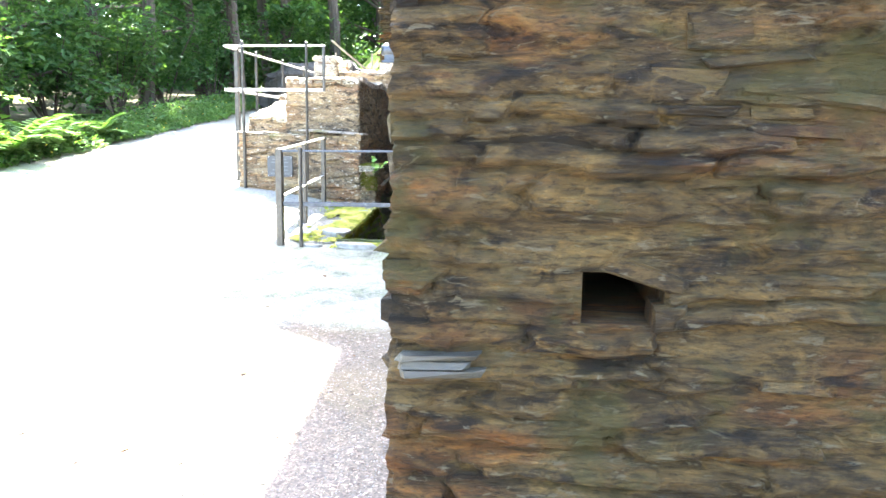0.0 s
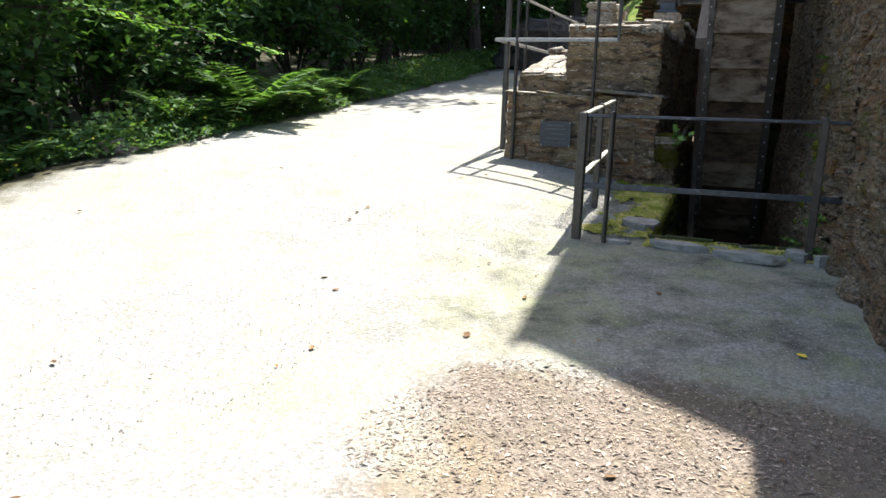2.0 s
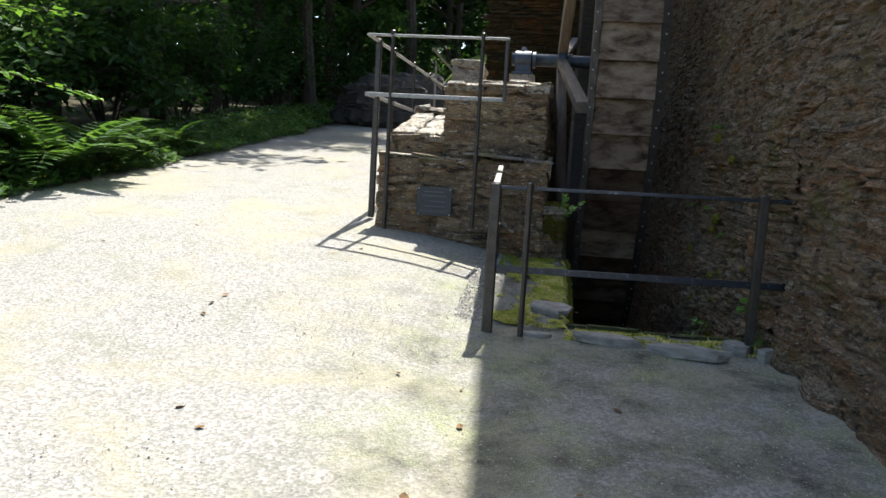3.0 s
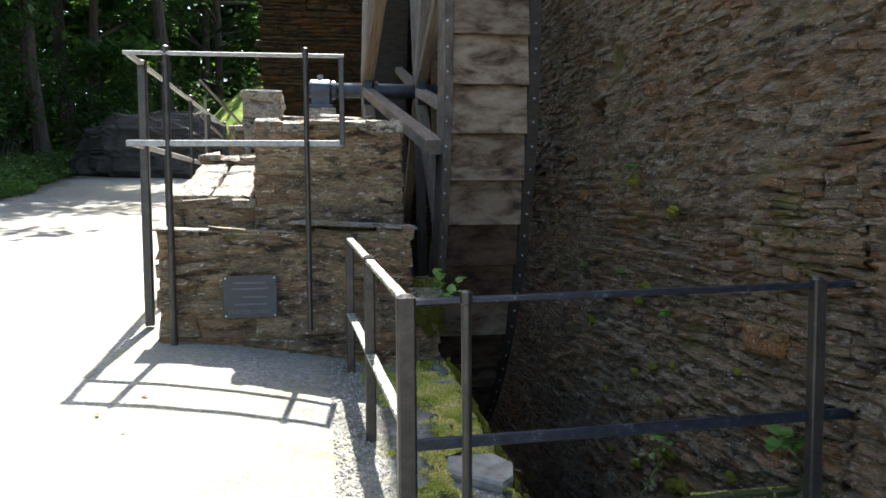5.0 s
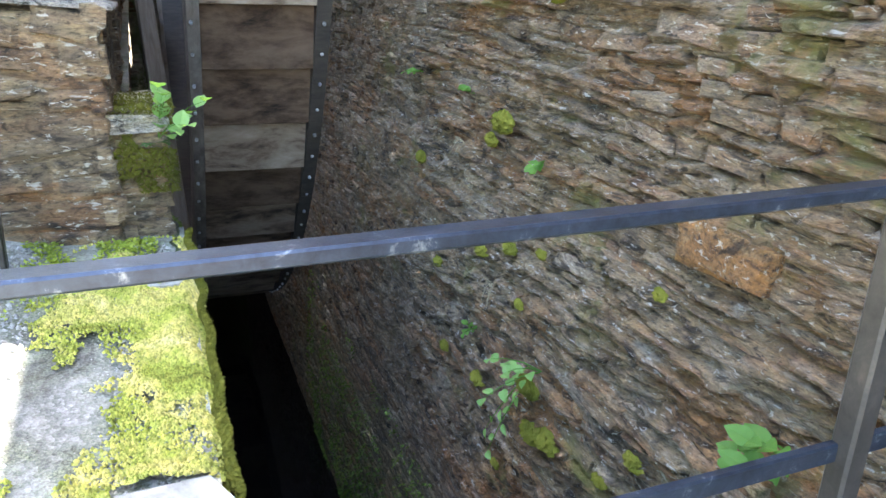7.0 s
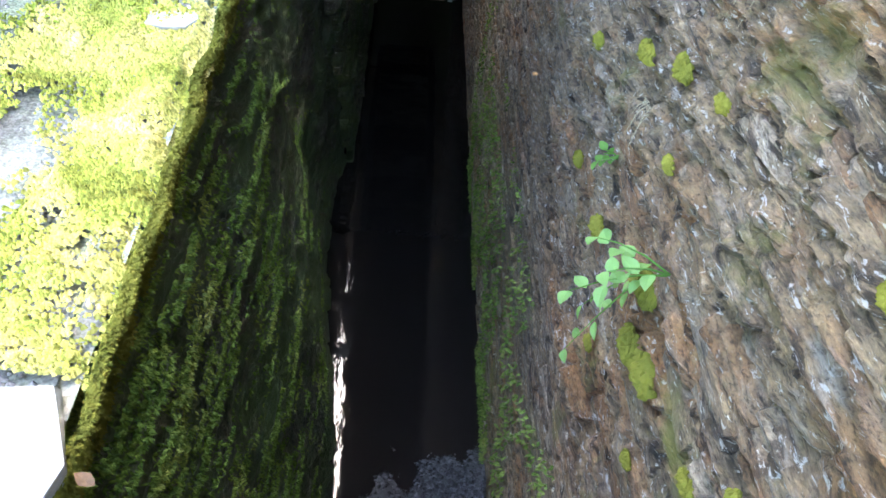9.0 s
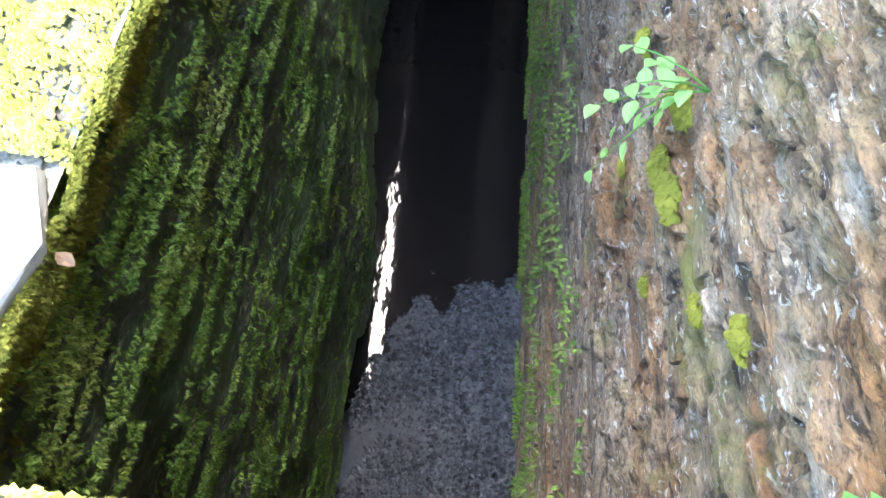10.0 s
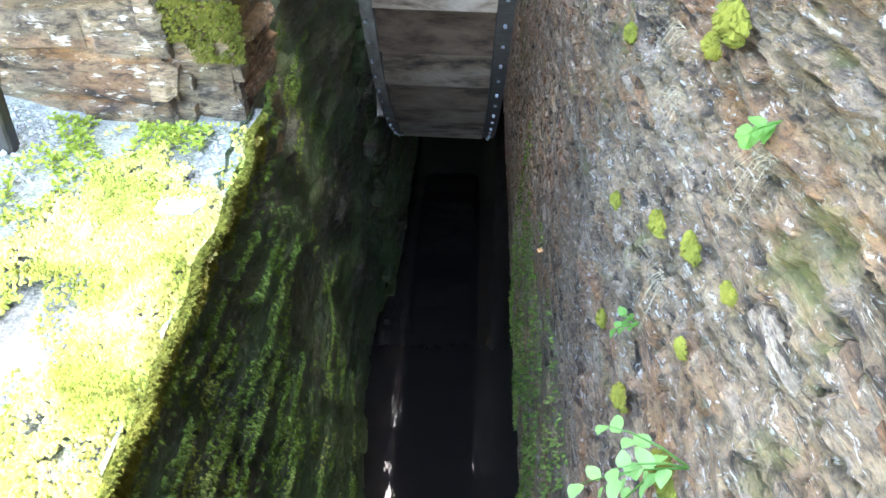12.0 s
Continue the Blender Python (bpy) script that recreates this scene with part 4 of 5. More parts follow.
for k in range(80):
    a = radians(2.535 + 4.5 * k)          # below the horizontal on the near side
    rot = Matrix.Rotation(a, 4, "X")
    m = rot @ Matrix.Translation((0, -WR - 0.012, 0)) @ Matrix.Rotation(radians(-13), 4, "X") @ Matrix.Translation((0, 0, 0.412))
    ob = new("bucket", bucket_mesh)
    ob.parent = wheel
    ob.matrix_basis = m
    ob = new("bucket_floor", shelf_mesh)
    ob.parent = wheel
    ob.matrix_basis = rot @ Matrix.Translation((0, -WR + 0.19, 0.0)) @ Matrix.Rotation(radians(-12), 4, "X")
    if k < 16 or k > 72:
        for x in (XL - 0.045, XR + 0.045):
            ob = new("bolt", bolt_mesh)
            ob.parent = wheel
            ob.matrix_basis = rot @ Matrix.Translation((x, -WR - 0.015, 0.10))
            ob = new("bolt", bolt_mesh)
            ob.parent = wheel
            ob.matrix_basis = rot @ Matrix.Translation((x, -WR - 0.015, 0.29))
for hub_x, rim_x in ((-1.61, XL - 0.115), (-0.86, XR - 0.06)):      # the arms splay from hub to rim
    for k in range(8):
        a = radians(-13 + 45 * k)
        d = Vector((0, -math.cos(a), math.sin(a)))
        p, q = Vector((hub_x, 0, 0)) + d * 0.12, Vector((rim_x, 0, 0)) + d * (WR - 0.10)
        b = Bag()
        b.beam((0, 0, 0), (0, 0, (q - p).length), 0.15, 0.12, (1, 0, 0), 0.01)
        ob = part("arm", b, M_ARM, wheel)
        ob.matrix_basis = Matrix.Translation(p) @ (q - p).to_track_quat("Z", "X").to_matrix().to_4x4()
    part("hub", ring(hub_x - 0.05, hub_x + 0.05, 0.08, 0.30, 40), M_AXLE, wheel, "cast iron hub flange")
b = Bag()
b.tube([(-2.45, 0, 0), (0.1, 0, 0)], [0.105, 0.105], 24)
part("axle", b, M_AXLE, wheel, "blue-grey round iron axle", True)
for x in (-2.1, -1.62, -1.5):
    b = Bag()
    b.tube([(x, 0, 0), (x + 0.05, 0, 0)], [0.135, 0.135], 24)
    part("collar", b, M_AXLE, wheel, "iron collar")

bearing = thing("axle_bearing", "blue-grey iron bearing on a pale stone block on the pier top", "bearing", at=(-2.26, WY, 2.18))
b = Bag()
b.beam((0, 0, 0.0), (0, 0, 0.40), 0.42, 0.40, (0, 1, 0), 0.02)
part("base_block", b, M_CAP, bearing, "pale stone block")
b = Bag()
b.tube([(-0.13, 0, WZ - 2.18), (0.13, 0, WZ - 2.18)], [0.145, 0.145], 20)
b.beam((0, 0, 0.40), (0, 0, WZ - 2.18), 0.26, 0.22, (0, 1, 0), 0.01)
b.beam((-0.17, 0, 0.425), (0.17, 0, 0.425), 0.34, 0.045, (0, 0, 1), 0.008)
part("housing", b, M_AXLE, bearing, "blue-grey iron housing")
b = Bag()
b.tube([(0, 0, WZ - 2.04), (0, 0, WZ - 1.97)], [0.05, 0.035], 12)
part("oil_cup", b, M_BEARING, bearing)

# ---------------------------------------------------------------- railings
def post(parent, x, y, z0, z1, w, mat=M_IRON, round_=False, cap=True):
    b = Bag()
    if round_:
        b.tube([(x, y, z0), (x, y, z1 - 0.01), (x, y, z1)], [w / 2, w / 2, w / 2 * 0.7], 14)
    else:
        b.beam((x, y, z0), (x, y, z1 - 0.012), w, w, (0, 1, 0), w * 0.12)
        b.tube([(x, y, z1 - 0.014), (x, y, z1)], [w * 0.52, w * 0.3], 12)
    ob = part("post", b, mat, parent)
    if cap and round_:
        k = Bag()
        k.tube([(x, y, z1 - 0.035), (x, y, z1 - 0.03), (x, y, z1 + 0.012), (x, y, z1 + 0.02)], [w * 0.5, w * 0.6, w * 0.6, w * 0.35], 14)
        part("cap", k, M_IRON, ob)
    return ob


def rail(parent, p, q, w, h, mat=M_RAILTOP):
    b = Bag()
    b.beam(p, q, w, h, (0, 0, 1), 0.004)
    return part("rail", b, mat, parent)


pit_rail = thing("iron_railing", "blue-black iron railing with two bars beside the wheel pit", "railing", "iron railings")
post(pit_rail, -1.985, 10.93, -0.15, 0.985, 0.072)
post(pit_rail, -1.755, 10.91, -0.15, 0.976, 0.040, M_IRON, True)
post(pit_rail, -0.250, 10.96, -0.1, 1.008, 0.055)
rail(pit_rail, (-1.985, 10.93, 0.953), (0.02, 10.98, 0.973), 0.045, 0.024)
rail(pit_rail, (-1.985, 10.93, 0.40), (-0.05, 10.98, 0.415), 0.022, 0.045)
SIDE = [(-1.985, 10.93), (-2.045, 12.0), (-2.10, 13.14)]
post(pit_rail, -2.05, 12.06, 0.0, 1.05, 0.055)
post(pit_rail, -2.11, 13.14, 0.05, 1.105, 0.055)
rail(pit_rail, (-1.985, 10.93, 0.960), (-2.11, 13.14, 1.075), 0.045, 0.022, M_LICHEN)
rail(pit_rail, (-1.985, 10.93, 0.47), (-2.11, 13.14, 0.58), 0.05, 0.018, M_LICHEN)

pier_rail = thing("iron_railing", "black iron railing with two bars along the stepped pier", "railing", "iron railings")
post(pier_rail, -3.27, 13.335, 0.3, 2.32, 0.042, M_IRON, True)
post(pier_rail, -2.375, 13.30, 0.45, 2.32, 0.036, M_IRON, True)
b = Bag()
b.beam((-2.14, 13.31, 1.70), (-2.14, 13.31, 2.30), 0.035, 0.035)
part("end_bar", b, M_IRON, pier_rail)
rail(pier_rail, (-3.53, 13.34, 2.29), (-2.12, 13.31, 2.29), 0.045, 0.022, M_RAILPALE)
rail(pier_rail, (-3.53, 13.34, 1.71), (-2.14, 13.31, 1.71), 0.030, 0.040, M_RAILPALE)
PIER_POSTS = [(13.72, 0.45), (14.5, 0.5), (15.75, 0.6), (16.96, 0.75), (18.4, 0.9)]
for y, z0 in PIER_POSTS:
    post(pier_rail, -3.50, y, z0, 2.31, 0.06 if y < 14 else 0.04, M_IRON, y > 14)
rail(pier_rail, (-3.50, 13.34, 2.28), (-3.50, 18.4, 2.28), 0.04, 0.022, M_RAILPALE)
rail(pier_rail, (-3.50, 13.34, 1.71), (-3.50, 18.4, 1.71), 0.022, 0.04, M_RAILPALE)

# ---------------------------------------------------------------- plaque on the pier
plaque = thing("wall_plaque", "square dark slate plaque with pale engraved lettering", "plaque", at=(-2.77, 13.32, 0.685))
b = Bag()
b.beam((0, 0.012, -0.142), (0, 0.012, 0.142), 0.355, 0.02, (0, 1, 0), 0.004)
plate = part("plate", b, M_PLATE, plaque)
for x, z in ((-0.16, -0.127), (0.16, -0.127), (-0.16, 0.127), (0.16, 0.127)):
    b = Bag()
    b.tube([(x, 0.006, z), (x, -0.004, z)], [0.008, 0.006], 10)
    part("screw", b, M_BOLT, plaque)
for z, x0, x1 in ((0.095, -0.11, 0.10), (0.055, -0.12, 0.12), (0.0, -0.05, 0.11), (-0.05, -0.10, 0.11)):
    b = Bag()
    b.box((x0, -0.0005, z - 0.006), (x1, 0.001, z + 0.006))
    part("engraved_line", b, M_LETTER, plaque)
font = bpy.data.curves.new("lettering", "FONT")
font.body = "WATERWHEEL"
font.size = 0.044
font.align_x = "CENTER"
font.extrude = 0.001
tmp = new("lettering_source", font)
letters = bpy.data.meshes.new_from_object(tmp)
bpy.data.objects.remove(tmp)
letters.materials.clear()
letters.materials.append(M_LETTER)
ob = part("lettering", letters, M_LETTER, plaque, "pale letters")
ob.matrix_basis = pose(0, 0.0, -0.115, 90, 0, 0)

# ---------------------------------------------------------------- kerb stones, slabs and rocks
def slate(name, label, x, y, z, w, d, h, turn, mat=M_SLAB, seed=1, group="", category="slab"):
    """A flat broken slate: an uneven outline, with a chipped edge."""
    r = random.Random(seed)
    n = 8
    out = [(math.cos(2 * math.pi * k / n) * w / 2 * r.uniform(0.65, 1.2), math.sin(2 * math.pi * k / n) * d / 2 * r.uniform(0.6, 1.2)) for k in range(n)]
    b = Bag()
    rings = [(0.97, 0.0), (1.02, h * 0.7), (0.985, h)]
    for s, zz_ in rings:
        b.v.extend((px * s * r.uniform(0.97, 1.03), py * s * r.uniform(0.97, 1.03), zz_ + r.uniform(-0.1, 0.1) * h) for px, py in out)
    for a in range(2):
        for k in range(n):
            m = (k + 1) % n
            b.f.append((a * n + k, a * n + m, (a + 1) * n + m, (a + 1) * n + k))
    b.f += [tuple(range(2 * n, 3 * n)), tuple(range(n - 1, -1, -1))]
    ob = part(name, b, mat, None, label)
    ob.matrix_basis = pose(x, y, z, r.uniform(-3, 3), r.uniform(-3, 3), turn)
    return tagged(ob, category=category, group=group)


KERB = [(-1.63, 10.95, 0.20, 0.10, 0.035, 5), (-1.15, 10.93, 0.48, 0.18, 0.06, -8), (-0.68, 10.80, 0.56, 0.22, 0.07, -14), (-0.32, 10.98, 0.22, 0.20, 0.07, 20), (-0.16, 10.88, 0.18, 0.14, 0.08, 40)]
for k, (x, y, w, d, h, a) in enumerate(KERB):
    slate("kerb_slate", "broken grey slate lying along the pit edge", x, y, ground_z(x, y) - 0.008, w, d, h, a, M_SLAB, 40 + k, "kerb slates")
slate("slate_slab", "pale grey slate slab set in the mossy pit curb", -1.53, 11.62, curb_top(11.62) - 0.03, 0.34, 0.42, 0.06, 8, M_SLAB, 60)
slate("slate_slab", "small grey slate chip lying in the moss", -1.52, 12.95, curb_top(12.95) - 0.002, 0.15, 0.13, 0.014, 35, M_SLAB, 64)


def boulder(x, y, z, size, mat, label, seed, name="boulder"):
    bm = bmesh.new()
    bmesh.ops.create_icosphere(bm, subdivisions=5, radius=1)
    for v in bm.verts:
        k = 1 + 0.28 * noise.noise(v.co * 1.3 + Vector((seed, 0, 0))) + 0.12 * noise.noise(v.co * 4 + Vector((0, seed, 0))) + 0.06 * noise.noise(v.co * 11 + Vector((0, 0, seed)))
        flat = Vector((round(v.co.x * 2.2) / 2.2, round(v.co.y * 2.2) / 2.2, round(v.co.z * 2.2) / 2.2))
        v.co = (v.co * 0.7 + flat * 0.3) * k
        v.co = Vector((v.co.x * size[0], v.co.y * size[1], v.co.z * size[2]))
    me = bpy.data.meshes.new(name)
    bm.to_mesh(me)
    bm.free()
    me.materials.append(mat)
    ob = new(name, me)
    ob.location = (x, y, z)
    return tagged(ob, label, "rock")


boulder(-7.75, 12.0, ground_z(-7.75, 12.0) - 0.02, (0.36, 0.26, 0.13), M_PINK, "low pinkish stone at the path edge", 3)
boulder(-5.9, 27.0, ground_z(-5.9, 27) + 0.45, (1.9, 1.2, 0.95), M_BOULDER, "large grey boulder beside the far path", 7)
boulder(-0.02, 10.25, ground_z(0, 10.2) + 0.02, (0.10, 0.22, 0.10), M_WALL_ONE, "dark rough rock at the foot of the mill wall", 11)
boulder(0.06, 9.55, ground_z(0, 9.5), (0.07, 0.26, 0.09), M_WALL_ONE, "dark rough rock at the foot of the mill wall", 15)
boulder(0.12, 8.75, ground_z(0, 8.7) - 0.02, (0.08, 0.24, 0.08), M_WALL_ONE, "dark rough rock at the foot of the mill wall", 19)

# ---------------------------------------------------------------- moss
rng = random.Random(71)
carpet = Bag()
for k in range(70000):
    x, y = rng.uniform(-2.0, -1.40), rng.uniform(11.1, 13.36)
    cover = 1.1 * noise.noise((x * 3.1, y * 2.0, 4.0)) + 0.5 * noise.noise((x * 11, y * 9, 14.0)) + 0.75 * (x + 1.78) / 0.4 + 0.08 * (y - 12)
    if cover < 0.27 + rng.uniform(-0.35, 0.35):
        continue
    if -1.70 < x < -1.37 and 11.42 < y < 11.82:
        continue
    edge = max(0, x + 1.46) / 0.06
    carpet.blob((x + 0.03 * noise.noise((y * 5, 0, 2)) + 0.015 * noise.noise((y * 17, 0, 2)), y, curb_top(y) + 0.008 + 0.035 * max(0, noise.noise((x * 9, y * 9, 1))) - edge * 0.06), rng.uniform(0.004, 0.009), rng, 0.9)
for k in range(5200):
    x, y = rng.uniform(-1.45, -0.12), 11.27 - 0.36 * rng.random() ** 1.4
    if noise.noise((x * 5, y * 9, 8)) > -0.05:
        carpet.blob((x, y, ground_z(x, y) + 0.006), rng.uniform(0.006, 0.016), rng, 0.8)
weeds = Bag()
for k in range(900):
    x, y = rng.uniform(-2.05, -1.55), 13.33 - 0.6 * rng.random() ** 1.7
    if noise.noise((x * 6, y * 6, 31)) < 0.0:
        continue
    for q in range(3):
        weeds.leaf((x, y, ground_z(x, y) + rng.uniform(0.01, 0.035)), (rng.uniform(-1, 1), rng.uniform(-1, 1), 0.3), (rng.gauss(0, 0.3), rng.gauss(0, 0.3), 1), rng.uniform(0.012, 0.026), 0.014)
tagged(part("curb_weeds", weeds, M_WEED, None, "tiny green weeds in the gravel by the pier foot"), category="weeds", kind="stuff")
tagged(part("moss_carpet", carpet, M_MOSS, None, "thick yellow-green moss over the pit curb"), category="moss", kind="stuff")

hang = Bag()
for k in range(190000):
    y = PIT_Y0 + 0.05 + 5.2 * rng.random() ** 1.4
    z = curb_top(y) - 0.02 - 3.0 * rng.random() ** 1.1
    out = ledge(y, z)
    lip = out - ledge(y, z - 0.045)
    if 0.055 * noise.noise((y * 1.7, z * 3.2, 6.0)) + 0.03 * noise.noise((y * 6, z * 9, 2.0)) + 0.6 * lip < 0.006 + rng.uniform(-0.016, 0.016) + 0.006 * min(2, max(0, -z)) + 0.018 * max(0, y - 12.7):
        continue
    x = race_x(y, z) + 0.004
    for q in range(4):
        d = Vector((rng.uniform(0.3, 1), rng.uniform(-0.8, 0.8), rng.uniform(-1.3, 0.25)))
        hang.leaf((x, y, z), d, Vector((rng.uniform(-1, 1), rng.uniform(-1, 1), 1)), rng.uniform(0.007, 0.023), rng.uniform(0.003, 0.009))
tagged(part("hanging_moss", hang, M_MOSS_DARK, None, "deep green moss and liverwort on the wet pit wall"), category="moss", kind="stuff")
fringe = Bag()
for k in range(26000):
    y = PIT_Y0 + 0.02 + 2.15 * rng.random()
    drop = 0.30 * rng.random() ** 2.2 * (0.35 + 0.9 * abs(noise.noise((y * 3.1, 0.0, 44.0))) + (0.7 if y < 11.9 else 0.0))
    z = curb_top(y) - drop
    x = -1.415 + 0.035 * noise.noise((y * 5, z * 9, 2.0)) - 0.25 * drop + 0.02 * rng.random()
    if noise.noise((y * 6.0, z * 12.0, 21.0)) < -0.15:
        continue
    for q in range(3):
        d = Vector((rng.uniform(0.2, 1), rng.uniform(-0.8, 0.8), rng.uniform(-1.0, 0.5)))
        fringe.leaf((x, y, z), d, Vector((rng.uniform(-1, 1), rng.uniform(-1, 1), 1)), rng.uniform(0.007, 0.020), rng.uniform(0.004, 0.009))
for k in range(5000):      # on the little block beside the pier
    x, z = rng.uniform(-1.69, -1.43), 0.74 - 0.36 * rng.random() ** 1.5
    if noise.noise((x * 9, z * 9, 5.0)) < -0.12:
        continue
    for q in range(2):
        fringe.leaf((x, 13.40 + (0.45 * rng.random() if z > 0.69 else 0), z), Vector((rng.uniform(-0.8, 0.8), -1, rng.uniform(-1, 0.6))), Vector((0, rng.uniform(-1, 1), 1)), rng.uniform(0.008, 0.02), 0.008)
tagged(part("curb_fringe", fringe, M_MOSS_OLIVE, None, "yellow-green moss hanging over the pit curb"), category="moss", kind="stuff")
slime = Bag()
for k in range(7000):
    y = rng.uniform(PIT_Y0, 17)
    z = PIT_Z + 0.02 + 1.6 * rng.random() ** 2.2
    if noise.noise((y * 2.2, z * 2.2, 16.0)) < -0.05:
        continue
    for q in range(2):
        d = Vector((-rng.uniform(0.4, 1), rng.uniform(-0.8, 0.8), rng.uniform(-0.9, 0.3)))
        slime.leaf((wall_x(y, z) - 0.008, y, z), d, Vector((rng.uniform(-1, 1), rng.uniform(-1, 1), 1)), rng.uniform(0.015, 0.04), rng.uniform(0.008, 0.018))
tagged(part("wall_foot_moss", slime, M_MOSS_DARK, None, "green moss along the foot of the mill wall"), category="moss", kind="stuff")


def cushion(y, z, r, seed):
    """A moss cushion on the mill wall."""
    g = random.Random(seed)
    b = Bag()
    for k in range(150):
        d = Vector((-abs(g.gauss(0, 1)), g.gauss(0, 1), g.gauss(0, 1))).normalized()
        rad = r * (0.85 + 0.35 * noise.noise(d * 2.2 + Vector((seed, 0, 0))))
        b.blob(Vector((d.x * rad * 0.55, d.y * rad * 1.15, d.z * rad * 0.65)), r * g.uniform(0.16, 0.3), g, 0.8)
    ob = part("moss_cushion", b, M_MOSS_OLIVE, None, "round yellow-green moss cushion growing on the slate wall")
    ob.location = (wall_x(y, z) - 0.035, y, z)
    return tagged(ob, category="moss", group="moss cushions")


for k, (y, z, r) in enumerate([(13.47, -0.10, 0.04), (12.95, 0.145, 0.045), (12.70, 0.24, 0.045), (12.93, 0.72, 0.07), (12.21, -0.37, 0.065), (12.33, -0.41, 0.065), (12.40, -0.24, 0.065),
                               (12.88, -0.46, 0.05), (11.69, -0.12, 0.04), (12.45, 0.30, 0.03), (12.55, 0.05, 0.03), (13.05, 0.62, 0.045), (13.15, 1.45, 0.06), (12.55, 1.25, 0.05),
                               (12.1, -0.62, 0.03), (11.85, -0.3, 0.035), (12.62, -0.75, 0.03), (11.75, 0.42, 0.03), (13.3, -0.5, 0.04), (13.9, 0.35, 0.05)]):
    cushion(y, z, r, 100 + k)


# ---------------------------------------------------------------- small plants on the walls
def sprig(x, y, z, out, height, n, size, seed, name="wall_plant", label="bright green leafy seedling rooted in the slate wall", mat=M_HERB):
    """A little plant: stems that lean out and hang, with paired leaves."""
    g = random.Random(seed)
    ob = thing(name, label, "plant", "wall plants", at=(x, y, z))
    out = Vector(out)
    for k in range(max(2, n // 5)):
        d = (out + Vector((g.uniform(-0.3, 0.3), g.uniform(-0.7, 0.7), g.uniform(-0.6, 0.9)))).normalized()
        pts = [Vector((0, 0, 0)) + d * height * s + Vector((0, 0, -0.35 * height * s * s)) for s in (0, 0.35, 0.7, 1.0)]
        st = Bag()
        st.tube(pts, [0.0035, 0.003, 0.002, 0.001], 5)
        stem = part("stem", st, M_HERB, ob)
        for q in range(5):
            f = 0.3 + 0.7 * q / 4
            p = pts[0].lerp(pts[3], f)
            side = Vector((g.uniform(-0.4, 0.4), 1 if q % 2 else -1, g.uniform(-0.3, 0.3)))
            lf = Bag()
            a = (side + d * 0.8).normalized()
            nrm = (Vector((0, 0, 1)) + out * 0.8 + Vector((g.uniform(-0.3, 0.3),) * 3)).normalized()
            L, W = size * g.uniform(0.7, 1.25), size * g.uniform(0.55, 0.8)
            s = a.cross(nrm).normalized()
            up = s.cross(a)
            prof = [(0.0, 0.02), (0.22, 0.85), (0.45, 1.0), (0.72, 0.7), (1.0, 0.0)]
            vs = []
            for u, ww in prof:
                c = p + a * L * u - up * 0.25 * L * u * u
                vs += [c - s * W / 2 * ww + up * 0.12 * W * ww, c, c + s * W / 2 * ww + up * 0.12 * W * ww]
            lf.add(vs, [(3 * i + j, 3 * i + 3 + j, 3 * i + 4 + j, 3 * i + 1 + j) for i in range(4) for j in (0, 1)])
            part("leaf", lf, mat, stem)
    return ob


sprig(wall_x(12.39, -0.1) - 0.01, 12.36, -0.16, (-1, 0, 0.30), 0.25, 15, 0.058, 1, mat=M_PALELEAF)
sprig(wall_x(12.45, -0.2) - 0.01, 12.45, -0.22, (-1, 0.2, -0.8), 0.28, 10, 0.045, 2, mat=M_PALELEAF)
sprig(wall_x(13.0, -0.28), 13.0, -0.27, (-1, 0, 0.2), 0.07, 8, 0.04, 3)
sprig(wall_x(12.6, 0.65), 12.62, 0.62, (-1, 0, 0.1), 0.09, 8, 0.045, 4)
sprig(wall_x(13.3, 0.8), 13.35, 0.77, (-1, 0, 0.2), 0.08, 8, 0.05, 5)
sprig(wall_x(14.0, 0.8), 14.1, 0.78, (-1, 0, 0.2), 0.10, 10, 0.05, 6)
sprig(wall_x(13.1, 1.55), 13.1, 1.53, (-1, 0, 0.3), 0.13, 10, 0.06, 7)
sprig(wall_x(11.2, 0.3), 11.20, 0.22, (-1, 0, 0.7), 0.16, 15, 0.075, 8, "wall_plant", "broad-leaved green weed at the foot of the wall")
sprig(wall_x(11.0, 0.1), 11.02, 0.05, (-1, -0.2, 0.5), 0.12, 10, 0.055, 9, "wall_plant", "broad-leaved green weed at the foot of the wall")
sprig(wall_x(7.0, 1.2), 7.0, 1.25, (-1, 0, 0.5), 0.08, 5, 0.04, 10)


def frond(bag, p, d, length, width, droop, g, n=16):
    """One fern frond: an arching rib with paired pinnae."""
    p, d = Vector(p), Vector(d).normalized()
    side = d.cross(Vector((0, 0, 1)))
    side = side.normalized() if side.length > 1e-3 else Vector((1, 0, 0))
    pts = [p + d * length * s + Vector((0, 0, -droop * length * s * s)) for s in [i / n for i in range(n + 1)]]
    bag.tube([pts[0], pts[n // 2], pts[n]], [0.006, 0.004, 0.001], 4, False)
    for i in range(2, n + 1):
        s = i / n
        w = width * math.sin(math.pi * min(1, 0.12 + s * 0.92)) ** 0.8
        t = (pts[i] - pts[i - 1]).normalized()
        for k in (-1, 1):
            bag.leaf(pts[i], side * k + t * 0.45 + Vector((0, 0, g.uniform(-0.15, 0.05))), Vector((0, 0, 1)), max(0.02, w), length / n * 1.5, 0.05)


